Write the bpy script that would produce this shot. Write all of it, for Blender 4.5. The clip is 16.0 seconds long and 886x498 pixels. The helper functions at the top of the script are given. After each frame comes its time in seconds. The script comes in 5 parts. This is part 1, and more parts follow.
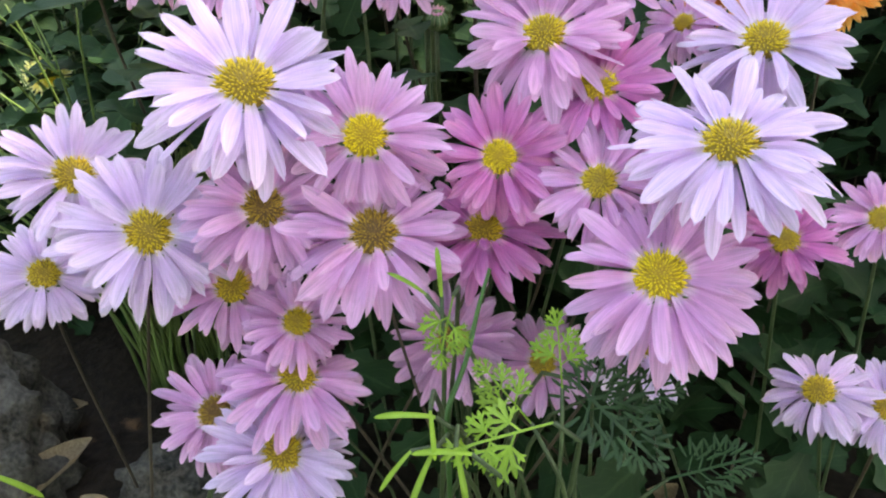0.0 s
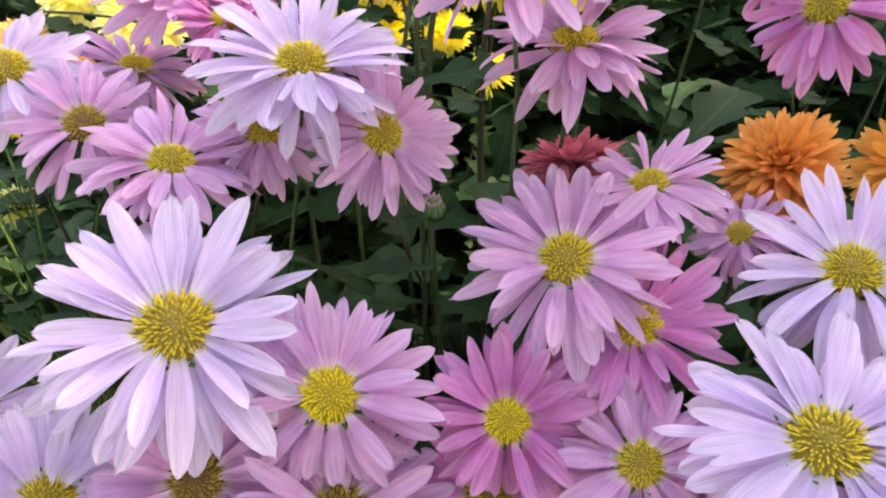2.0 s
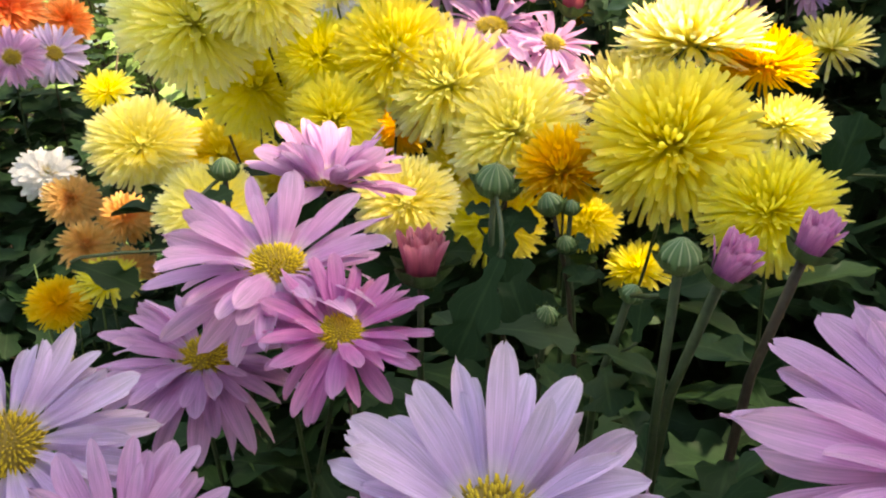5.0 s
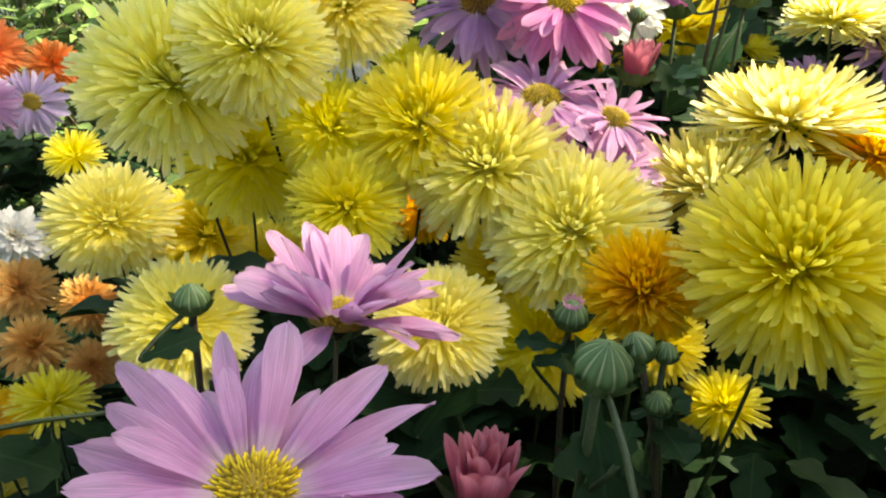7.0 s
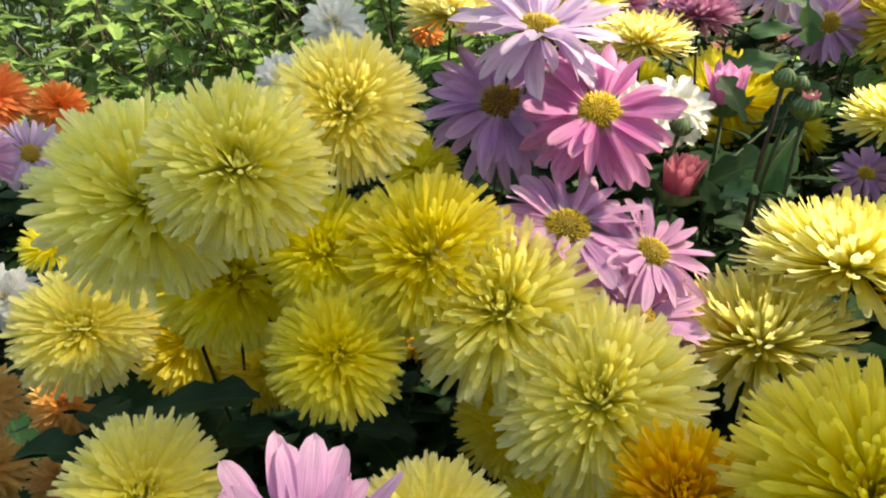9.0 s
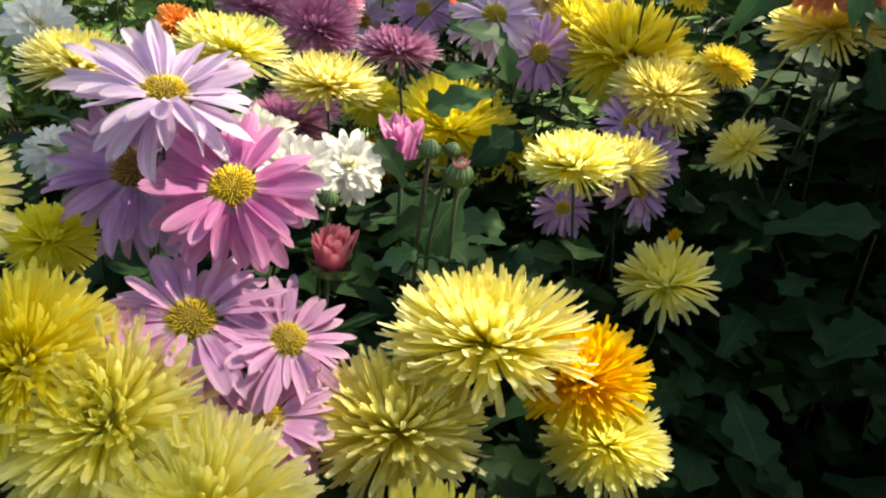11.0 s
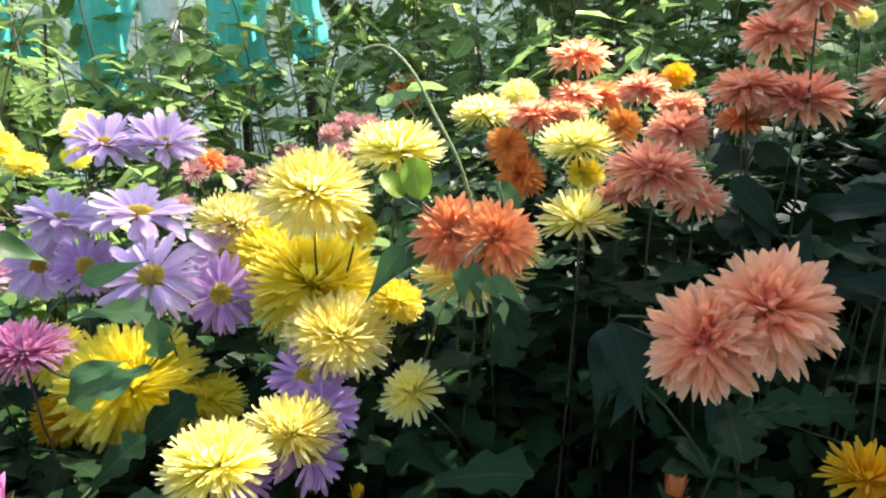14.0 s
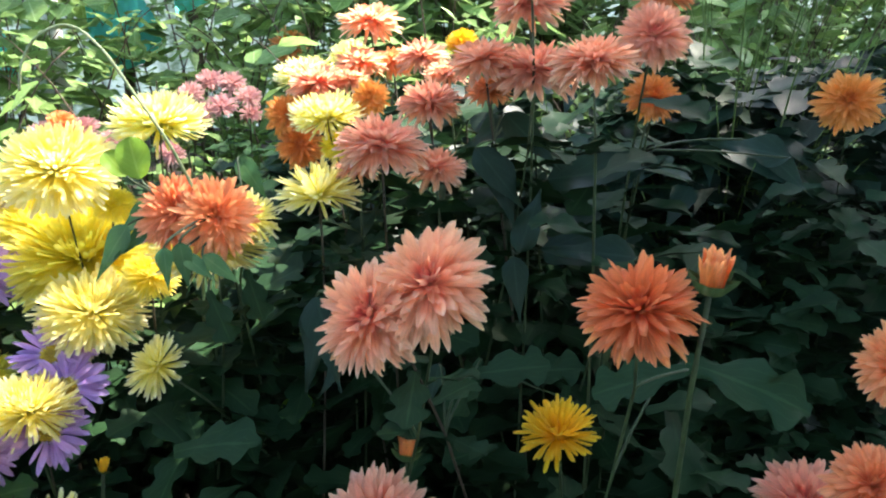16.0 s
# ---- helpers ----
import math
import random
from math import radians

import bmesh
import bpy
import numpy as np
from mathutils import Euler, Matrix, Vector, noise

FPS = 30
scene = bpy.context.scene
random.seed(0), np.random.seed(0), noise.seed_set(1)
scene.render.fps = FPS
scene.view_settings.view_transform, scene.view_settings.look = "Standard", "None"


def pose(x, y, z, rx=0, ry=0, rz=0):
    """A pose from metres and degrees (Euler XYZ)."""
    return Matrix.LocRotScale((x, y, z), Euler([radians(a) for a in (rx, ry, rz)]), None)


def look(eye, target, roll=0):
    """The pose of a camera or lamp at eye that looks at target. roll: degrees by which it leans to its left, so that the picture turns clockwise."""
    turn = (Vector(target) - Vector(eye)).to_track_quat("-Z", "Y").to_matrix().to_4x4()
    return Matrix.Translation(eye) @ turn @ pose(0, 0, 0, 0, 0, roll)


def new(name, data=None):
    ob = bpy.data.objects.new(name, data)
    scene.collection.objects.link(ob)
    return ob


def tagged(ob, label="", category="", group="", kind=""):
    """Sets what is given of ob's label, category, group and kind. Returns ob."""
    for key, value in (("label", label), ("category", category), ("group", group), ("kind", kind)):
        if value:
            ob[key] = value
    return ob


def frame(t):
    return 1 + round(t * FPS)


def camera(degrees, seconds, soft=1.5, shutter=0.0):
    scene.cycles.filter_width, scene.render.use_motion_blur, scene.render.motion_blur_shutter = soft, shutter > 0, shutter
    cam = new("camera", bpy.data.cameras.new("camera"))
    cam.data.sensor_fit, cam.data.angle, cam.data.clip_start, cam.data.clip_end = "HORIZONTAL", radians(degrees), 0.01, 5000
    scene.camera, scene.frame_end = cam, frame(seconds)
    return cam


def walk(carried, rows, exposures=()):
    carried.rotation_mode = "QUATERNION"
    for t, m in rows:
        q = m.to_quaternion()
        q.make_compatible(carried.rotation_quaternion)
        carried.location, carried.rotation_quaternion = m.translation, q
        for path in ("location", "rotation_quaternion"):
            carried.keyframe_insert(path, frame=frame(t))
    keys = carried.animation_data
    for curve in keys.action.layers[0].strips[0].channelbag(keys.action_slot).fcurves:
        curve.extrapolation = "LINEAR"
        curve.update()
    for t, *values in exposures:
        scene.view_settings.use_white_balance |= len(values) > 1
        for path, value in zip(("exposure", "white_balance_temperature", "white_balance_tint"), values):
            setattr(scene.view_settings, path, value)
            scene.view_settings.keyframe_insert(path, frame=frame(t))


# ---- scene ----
cam = camera(63.8, 16.0, soft=2.1)
PATH = [
    (0, (0.196, 0.149, 0.566), (0.02, 1.844, -0.48), -3.1),
    (0.5, (0.214, 0.174, 0.549), (-0.024, 1.917, -0.403), -3.2),
    (1, (0.203, 0.21, 0.542), (-0.009, 1.959, -0.405), -2.1),
    (1.5, (0.206, 0.232, 0.565), (0.001, 2.0, -0.346), -2.3),
    (2, (0.196, 0.253, 0.592), (-0.009, 2.047, -0.269), -2.6),
    (2.5, (0.182, 0.278, 0.618), (-0.038, 2.083, -0.216), -2.7),
    (3, (0.176, 0.304, 0.638), (-0.066, 2.122, -0.16), -2.8),
    (3.5, (0.171, 0.335, 0.66), (-0.088, 2.15, -0.138), -2.9),
    (4, (0.157, 0.353, 0.665), (-0.131, 2.172, -0.115), -3.3),
    (4.2, (0.148, 0.366, 0.66), (-0.166, 2.182, -0.117), -3.4),
    (6.3, (0.103, 0.474, 0.661), (-0.243, 2.318, -0.032), -1.8),
    (6.5, (0.099, 0.485, 0.663), (-0.238, 2.333, -0.025), -1.0),
    (7, (0.088, 0.511, 0.664), (-0.245, 2.376, 0.022), -1.2),
    (7.5, (0.073, 0.529, 0.67), (-0.302, 2.392, 0.047), -1.0),
    (8, (0.063, 0.549, 0.67), (-0.342, 2.417, 0.083), 0.4),
    (8.2, (0.06, 0.559, 0.673), (-0.348, 2.434, 0.107), 0.5),
    (10.3, (0.145, 0.604, 0.763), (-0.023, 2.462, 0.041), 1.7),
    (10.5, (0.15, 0.614, 0.759), (0.083, 2.482, 0.046), 2.1),
    (11, (0.17, 0.626, 0.757), (0.246, 2.504, 0.075), 3.1),
    (11.5, (0.196, 0.617, 0.771), (0.375, 2.509, 0.147), 1.7),
    (12, (0.222, 0.602, 0.788), (0.506, 2.503, 0.235), 1.7),
    (12.5, (0.235, 0.592, 0.806), (0.563, 2.499, 0.3), 0.7),
    (13, (0.259, 0.609, 0.829), (0.604, 2.518, 0.341), 1.0),
    (13.5, (0.291, 0.638, 0.849), (0.674, 2.544, 0.378), -0.3),
    (14, (0.321, 0.665, 0.887), (0.777, 2.554, 0.415), -1.0),
    (14.5, (0.354, 0.681, 0.916), (0.885, 2.542, 0.409), -0.6),
    (15, (0.385, 0.685, 0.933), (0.952, 2.512, 0.35), -0.9),
    (15.5, (0.437, 0.67, 0.923), (1.037, 2.483, 0.329), 0.0),
    (16, (0.469, 0.615, 0.905), (1.061, 2.425, 0.293), -1.1),
]
LIGHT = [(0, 4.05, 9600, 13), (1, 4.0, 9800, 13), (2, 3.85, 10400, 16), (3, 3.6, 10600, 18), (4, 3.25, 10500, 19), (6.5, 2.65, 9500, 6), (8, 2.4, 9400, 5), (10.5, 2.0, 9100, 3), (11.2, 2.15, 8600, 5), (12.5, 2.75, 7700, 7), (14, 2.75, 7300, 15), (15, 2.8, 7100, 17), (16, 3.15, 6900, 14)]
walk(cam, [(t, look(eye, target, roll)) for t, eye, target, roll in PATH], LIGHT)

# ---- light ----
world = bpy.data.worlds.new("world")
scene.world = world
world.use_nodes = True
wn = world.node_tree
sky = wn.nodes.new("ShaderNodeTexSky")
sky.sky_type = "NISHITA"
sky.sun_disc = False
SUN_FROM = Vector((0.62, 0.22, 0.80)).normalized()
sky.sun_elevation = math.asin(SUN_FROM.z)
sky.sun_rotation = math.atan2(SUN_FROM.x, SUN_FROM.y)
wn.links.new(sky.outputs[0], wn.nodes["Background"].inputs[0])
wn.nodes["Background"].inputs[1].default_value = 0.15
sun = new("sun", bpy.data.lights.new("sun", "SUN"))
sun.data.energy = 3.3
sun.data.angle = radians(1.5)
sun.data.color = (1.0, 0.97, 0.92)
sun.matrix_world = look(SUN_FROM * 20, (0, 0, 0))


# ---- materials ----
def material(name):
    m = bpy.data.materials.new(name)
    m.use_nodes = True
    nt = m.node_tree
    return m, nt, nt.nodes, nt.links, nt.nodes["Principled BSDF"], nt.nodes["Material Output"]


def add_thin(nt, bsdf, out, colour_socket, amount):
    """Mixes in light that comes through a thin petal or leaf."""
    tr = nt.nodes.new("ShaderNodeBsdfTranslucent")
    mix = nt.nodes.new("ShaderNodeMixShader")
    mix.inputs[0].default_value = amount
    nt.links.new(colour_socket, tr.inputs[0])
    nt.links.new(bsdf.outputs[0], mix.inputs[1])
    nt.links.new(tr.outputs[0], mix.inputs[2])
    nt.links.new(mix.outputs[0], out.inputs[0])


def petal_material(name, root, mid, tip, streak=0.17, thin=0.44, root_at=0.11, spread=0.14):
    m, nt, nodes, links, bsdf, out = material(name)
    uv = nodes.new("ShaderNodeUVMap")
    sep = nodes.new("ShaderNodeSeparateXYZ")
    links.new(uv.outputs[0], sep.inputs[0])
    ramp = nodes.new("ShaderNodeValToRGB")
    e = ramp.color_ramp.elements
    e[0].position, e[0].color = root_at * 0.4, (*root, 1)
    e[1].position, e[1].color = 1.0, (*tip, 1)
    k = e.new(root_at + 0.2)
    k.color = (*mid, 1)
    k = e.new(0.72)
    k.color = (*[0.6 * a + 0.4 * b for a, b in zip(mid, tip)], 1)
    links.new(sep.outputs[0], ramp.inputs[0])
    mapping = nodes.new("ShaderNodeMapping")
    mapping.inputs["Scale"].default_value = (1.2, 11, 1)
    links.new(uv.outputs[0], mapping.inputs[0])
    noise_tex = nodes.new("ShaderNodeTexNoise")
    noise_tex.inputs["Scale"].default_value = 1.6
    noise_tex.inputs["Detail"].default_value = 4
    links.new(mapping.outputs[0], noise_tex.inputs["Vector"])
    info = nodes.new("ShaderNodeObjectInfo")
    geo = nodes.new("ShaderNodeNewGeometry")
    add = nodes.new("ShaderNodeMath")
    add.operation = "ADD"
    links.new(info.outputs["Random"], add.inputs[0])
    links.new(geo.outputs["Random Per Island"], add.inputs[1])
    rnd = nodes.new("ShaderNodeMapRange")
    rnd.inputs[1].default_value, rnd.inputs[2].default_value = 0, 2
    rnd.inputs[3].default_value, rnd.inputs[4].default_value = 1 - 1.3 * spread, 1 + spread
    links.new(add.outputs[0], rnd.inputs[0])
    st = nodes.new("ShaderNodeMapRange")
    st.inputs[1].default_value, st.inputs[2].default_value = 0.3, 0.7
    st.inputs[3].default_value, st.inputs[4].default_value = 1 - 1.6 * streak, 1 + streak
    links.new(noise_tex.outputs[0], st.inputs[0])
    mul = nodes.new("ShaderNodeMath")
    mul.operation = "MULTIPLY"
    links.new(rnd.outputs[0], mul.inputs[0])
    links.new(st.outputs[0], mul.inputs[1])
    hsv = nodes.new("ShaderNodeHueSaturation")
    links.new(ramp.outputs[0], hsv.inputs["Color"])
    links.new(mul.outputs[0], hsv.inputs["Value"])
    hue = nodes.new("ShaderNodeMapRange")
    hue.inputs[3].default_value, hue.inputs[4].default_value = 0.492, 0.508
    links.new(info.outputs["Random"], hue.inputs[0])
    links.new(hue.outputs[0], hsv.inputs["Hue"])
    links.new(hsv.outputs[0], bsdf.inputs["Base Color"])
    bsdf.inputs["Roughness"].default_value = 0.55
    bsdf.inputs["Specular IOR Level"].default_value = 0.3
    bsdf.inputs["Sheen Weight"].default_value = 0.08
    bump = nodes.new("ShaderNodeBump")
    bump.inputs["Strength"].default_value = 0.5
    bump.inputs["Distance"].default_value = 0.0009
    links.new(noise_tex.outputs[0], bump.inputs["Height"])
    links.new(bump.outputs[0], bsdf.inputs["Normal"])
    add_thin(nt, bsdf, out, hsv.outputs[0], thin)
    return m


PETALS = {
    "lavender": petal_material("petal_lavender", (0.88, 0.85, 0.85), (0.71, 0.53, 0.80), (0.83, 0.69, 0.88)),
    "pink": petal_material("petal_pink", (0.89, 0.80, 0.81), (0.71, 0.35, 0.64), (0.82, 0.52, 0.76)),
    "rose": petal_material("petal_rose", (0.81, 0.57, 0.66), (0.67, 0.19, 0.51), (0.78, 0.36, 0.63)),
    "purple": petal_material("petal_purple", (0.74, 0.62, 0.76), (0.52, 0.29, 0.64), (0.66, 0.44, 0.76)),
    "magenta": petal_material("petal_magenta", (0.50, 0.06, 0.24), (0.70, 0.19, 0.45), (0.90, 0.58, 0.76)),
    "wine": petal_material("petal_wine", (0.44, 0.07, 0.10), (0.58, 0.10, 0.19), (0.74, 0.28, 0.36)),
    "lemon": petal_material("petal_lemon", (0.60, 0.58, 0.03), (0.98, 0.89, 0.18), (0.98, 0.95, 0.66), thin=0.62, streak=0.07, spread=0.05),
    "yellow": petal_material("petal_yellow", (0.74, 0.58, 0.01), (0.98, 0.86, 0.04), (0.98, 0.92, 0.30), thin=0.62, streak=0.07, spread=0.06),
    "golden": petal_material("petal_golden", (0.80, 0.36, 0.01), (0.97, 0.58, 0.01), (0.97, 0.74, 0.06), thin=0.55, streak=0.08, spread=0.07),
    "salmon": petal_material("petal_salmon", (0.88, 0.11, 0.12), (0.97, 0.43, 0.25), (0.98, 0.71, 0.47), thin=0.5),
    "coral": petal_material("petal_coral", (0.76, 0.13, 0.03), (0.92, 0.31, 0.12), (0.96, 0.50, 0.26)),
    "orange": petal_material("petal_orange", (0.76, 0.15, 0.02), (0.89, 0.33, 0.06), (0.93, 0.50, 0.16)),
    "scarlet": petal_material("petal_scarlet", (0.84, 0.11, 0.02), (0.96, 0.29, 0.07), (0.98, 0.46, 0.19)),
    "peach": petal_material("petal_peach", (0.70, 0.20, 0.05), (0.84, 0.44, 0.13), (0.90, 0.64, 0.30)),
    "dusty": petal_material("petal_dusty", (0.40, 0.11, 0.10), (0.54, 0.25, 0.23), (0.70, 0.46, 0.42)),
    "white": petal_material("petal_white", (0.86, 0.70, 0.16), (0.84, 0.84, 0.82), (0.86, 0.86, 0.85)),
}


def leaf_material(name, colour, vein, rough=0.45, thin=0.22, spread=0.35, gloss=0.25):
    m, nt, nodes, links, bsdf, out = material(name)
    uv = nodes.new("ShaderNodeUVMap")
    sep = nodes.new("ShaderNodeSeparateXYZ")
    links.new(uv.outputs[0], sep.inputs[0])

    def calc(op, a, b=0.0, c=0.0):
        n = nodes.new("ShaderNodeMath")
        n.operation = op
        for i, v in enumerate((a, b, c)):
            if isinstance(v, float):
                n.inputs[i].default_value = v
            else:
                links.new(v, n.inputs[i])
        return n.outputs[0]

    away = calc("ABSOLUTE", calc("SUBTRACT", sep.outputs[1], 0.5))
    rib = calc("LESS_THAN", away, 0.035)
    side = calc("FRACT", calc("MULTIPLY_ADD", sep.outputs[0], 6.0, calc("MULTIPLY", away, -5.0)))
    branch = calc("LESS_THAN", side, 0.10)
    veins = calc("MAXIMUM", rib, calc("MULTIPLY", branch, 0.6))
    noise_tex = nodes.new("ShaderNodeTexNoise")
    noise_tex.inputs["Scale"].default_value = 90
    noise_tex.inputs["Detail"].default_value = 5
    geo = nodes.new("ShaderNodeNewGeometry")
    info = nodes.new("ShaderNodeObjectInfo")
    links.new(geo.outputs["Position"], noise_tex.inputs["Vector"])
    mix = nodes.new("ShaderNodeMix")
    mix.data_type = "RGBA"
    mix.inputs[6].default_value = (*colour, 1)
    mix.inputs[7].default_value = (*vein, 1)
    links.new(calc("MULTIPLY", veins, 0.55), mix.inputs[0])
    add = nodes.new("ShaderNodeMath")
    add.operation = "ADD"
    links.new(geo.outputs["Random Per Island"], add.inputs[0])
    links.new(info.outputs["Random"], add.inputs[1])
    add2 = nodes.new("ShaderNodeMath")
    add2.operation = "ADD"
    links.new(add.outputs[0], add2.inputs[0])
    links.new(noise_tex.outputs[0], add2.inputs[1])
    val = nodes.new("ShaderNodeMapRange")
    val.inputs[1].default_value, val.inputs[2].default_value = 0.3, 2.7
    val.inputs[3].default_value, val.inputs[4].default_value = 1 - spread, 1 + 1.5 * spread
    links.new(add2.outputs[0], val.inputs[0])
    hsv = nodes.new("ShaderNodeHueSaturation")
    links.new(mix.outputs[2], hsv.inputs["Color"])
    links.new(val.outputs[0], hsv.inputs["Value"])
    links.new(hsv.outputs[0], bsdf.inputs["Base Color"])
    bsdf.inputs["Roughness"].default_value = rough
    bsdf.inputs["Specular IOR Level"].default_value = gloss
    bump = nodes.new("ShaderNodeBump")
    bump.inputs["Strength"].default_value = 0.22
    bump.inputs["Distance"].default_value = 0.0006
    links.new(calc("SUBTRACT", noise_tex.outputs[0], veins), bump.inputs["Height"])
    links.new(bump.outputs[0], bsdf.inputs["Normal"])
    add_thin(nt, bsdf, out, hsv.outputs[0], thin)
    return m


# darker than a real chrysanthemum leaf: the bed's deep shade is put into it
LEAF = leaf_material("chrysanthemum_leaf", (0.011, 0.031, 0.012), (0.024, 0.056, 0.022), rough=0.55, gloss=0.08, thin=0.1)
# near-black climber leaf: the shade at the bed's dark end is in it
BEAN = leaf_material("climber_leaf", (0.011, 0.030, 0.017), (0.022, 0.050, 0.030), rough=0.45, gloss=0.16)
# hedge leaf lifted above real leaf colour so that it looks sunlit
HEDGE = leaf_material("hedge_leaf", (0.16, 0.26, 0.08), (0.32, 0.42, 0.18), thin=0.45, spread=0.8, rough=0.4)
# leaf of the unseen shrubs and crown, dark so that little light bounces in
SHRUB = leaf_material("shrub_leaf", (0.030, 0.065, 0.020), (0.06, 0.10, 0.04), thin=0.15, spread=0.5, rough=0.5, gloss=0.1)
# lighter green copy, also for lobed leaves that catch more light
LEAF_SOFT = leaf_material("soft_leaf", (0.04, 0.11, 0.035), (0.08, 0.16, 0.06), thin=0.3)
FEATHER = leaf_material("feathery_leaf", (0.018, 0.052, 0.019), (0.038, 0.082, 0.032), thin=0.25)
GRASS = leaf_material("grass_blade", (0.12, 0.20, 0.06), (0.20, 0.28, 0.10), thin=0.35)
FERN = leaf_material("bright_leaf", (0.15, 0.27, 0.03), (0.24, 0.36, 0.07), thin=0.4)


def rough_material(name, a, b, scale, rough=0.8, bump_distance=0.002, detail=6, thin=0.0):
    m, nt, nodes, links, bsdf, out = material(name)
    co = nodes.new("ShaderNodeTexCoord")
    n1 = nodes.new("ShaderNodeTexNoise")
    n1.inputs["Scale"].default_value = scale
    n1.inputs["Detail"].default_value = detail
    links.new(co.outputs["Object"], n1.inputs["Vector"])
    n2 = nodes.new("ShaderNodeTexNoise")
    n2.inputs["Scale"].default_value = scale * 7
    n2.inputs["Detail"].default_value = detail
    links.new(co.outputs["Object"], n2.inputs["Vector"])
    both = nodes.new("ShaderNodeMath")
    both.operation = "MULTIPLY_ADD"
    both.inputs[1].default_value = 0.55
    links.new(n1.outputs[0], both.inputs[0])
    half = nodes.new("ShaderNodeMath")
    half.operation = "MULTIPLY"
    half.inputs[1].default_value = 0.45
    links.new(n2.outputs[0], half.inputs[0])
    links.new(half.outputs[0], both.inputs[2])
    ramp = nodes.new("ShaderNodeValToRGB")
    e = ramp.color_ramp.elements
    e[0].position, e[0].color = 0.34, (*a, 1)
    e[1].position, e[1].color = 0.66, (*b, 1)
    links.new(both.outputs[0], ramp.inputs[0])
    links.new(ramp.outputs[0], bsdf.inputs["Base Color"])
    bsdf.inputs["Roughness"].default_value = rough
    bsdf.inputs["Specular IOR Level"].default_value = 0.12 if rough > 0.8 else 0.3
    bump = nodes.new("ShaderNodeBump")
    bump.inputs["Strength"].default_value = 0.7
    bump.inputs["Distance"].default_value = bump_distance
    links.new(both.outputs[0], bump.inputs["Height"])
    links.new(bump.outputs[0], bsdf.inputs["Normal"])
    if thin:
        add_thin(nt, bsdf, out, ramp.outputs[0], thin)
    return m




def disc_material(name, centre, ring):
    """Disc florets: closed and olive at the centre, open and yellow towards the rim, each a little different."""
    m, nt, nodes, links, bsdf, out = material(name)
    uv = nodes.new("ShaderNodeUVMap")
    sep = nodes.new("ShaderNodeSeparateXYZ")
    links.new(uv.outputs[0], sep.inputs[0])
    geo = nodes.new("ShaderNodeNewGeometry")
    vary = nodes.new("ShaderNodeMath")
    vary.operation, vary.inputs[1].default_value = "MULTIPLY_ADD", 0.45
    links.new(geo.outputs["Random Per Island"], vary.inputs[0])
    links.new(sep.outputs[0], vary.inputs[2])
    ramp = nodes.new("ShaderNodeValToRGB")
    e = ramp.color_ramp.elements
    e[0].position, e[0].color = 0.25, (*centre, 1)
    e[1].position, e[1].color = 1.2 / 1.45, (*ring, 1)
    links.new(vary.outputs[0], ramp.inputs[0])
    # bases turn to a darker brown: throat colour plus painted shade of the gaps
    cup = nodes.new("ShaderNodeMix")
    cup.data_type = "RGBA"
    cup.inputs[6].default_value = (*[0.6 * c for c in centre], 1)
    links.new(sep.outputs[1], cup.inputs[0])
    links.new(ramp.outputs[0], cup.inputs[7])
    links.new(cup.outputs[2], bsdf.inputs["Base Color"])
    bsdf.inputs["Roughness"].default_value = 0.65
    return m


DISC = disc_material("disc_florets", (0.34, 0.22, 0.012), (0.74, 0.52, 0.02))
DISC_OLD = disc_material("disc_florets_brown", (0.17, 0.08, 0.012), (0.50, 0.30, 0.02))
DISC_BRIGHT = disc_material("disc_florets_bright", (0.50, 0.32, 0.01), (0.86, 0.64, 0.015))
STEM = rough_material("stem", (0.016, 0.030, 0.012), (0.045, 0.075, 0.028), 60, 0.55, 0.0005)
STEM_PALE = rough_material("stem_pale", (0.16, 0.22, 0.09), (0.34, 0.40, 0.22), 60, 0.55, 0.0005)
STEM_RED = rough_material("stem_reddish", (0.025, 0.018, 0.012), (0.055, 0.045, 0.028), 60, 0.6, 0.0005)
BUD = rough_material("bud_green", (0.035, 0.075, 0.022), (0.10, 0.17, 0.055), 120, 0.55, 0.0005)


def bud_material():
    """Dark green bracts with pale papery edges, running up the bud."""
    m, nt, nodes, links, bsdf, out = material("bud_bracts")
    uv = nodes.new("ShaderNodeUVMap")
    sep = nodes.new("ShaderNodeSeparateXYZ")
    links.new(uv.outputs[0], sep.inputs[0])
    mul = nodes.new("ShaderNodeMath")
    mul.operation, mul.inputs[1].default_value = "MULTIPLY", 11 * 2 * math.pi
    links.new(sep.outputs[1], mul.inputs[0])
    cos = nodes.new("ShaderNodeMath")
    cos.operation = "COSINE"
    links.new(mul.outputs[0], cos.inputs[0])
    ramp = nodes.new("ShaderNodeValToRGB")
    e = ramp.color_ramp.elements
    e[0].position, e[0].color = 0.0, (0.24, 0.29, 0.15, 1)
    e[1].position, e[1].color = 0.16, (0.035, 0.095, 0.028, 1)
    k = e.new(1.0)
    k.color = (0.06, 0.13, 0.04, 1)
    half = nodes.new("ShaderNodeMath")
    half.operation, half.inputs[1].default_value, half.inputs[2].default_value = "MULTIPLY_ADD", 0.5, 0.5
    links.new(cos.outputs[0], half.inputs[0])
    links.new(half.outputs[0], ramp.inputs[0])
    links.new(ramp.outputs[0], bsdf.inputs["Base Color"])
    bsdf.inputs["Roughness"].default_value = 0.6
    return m


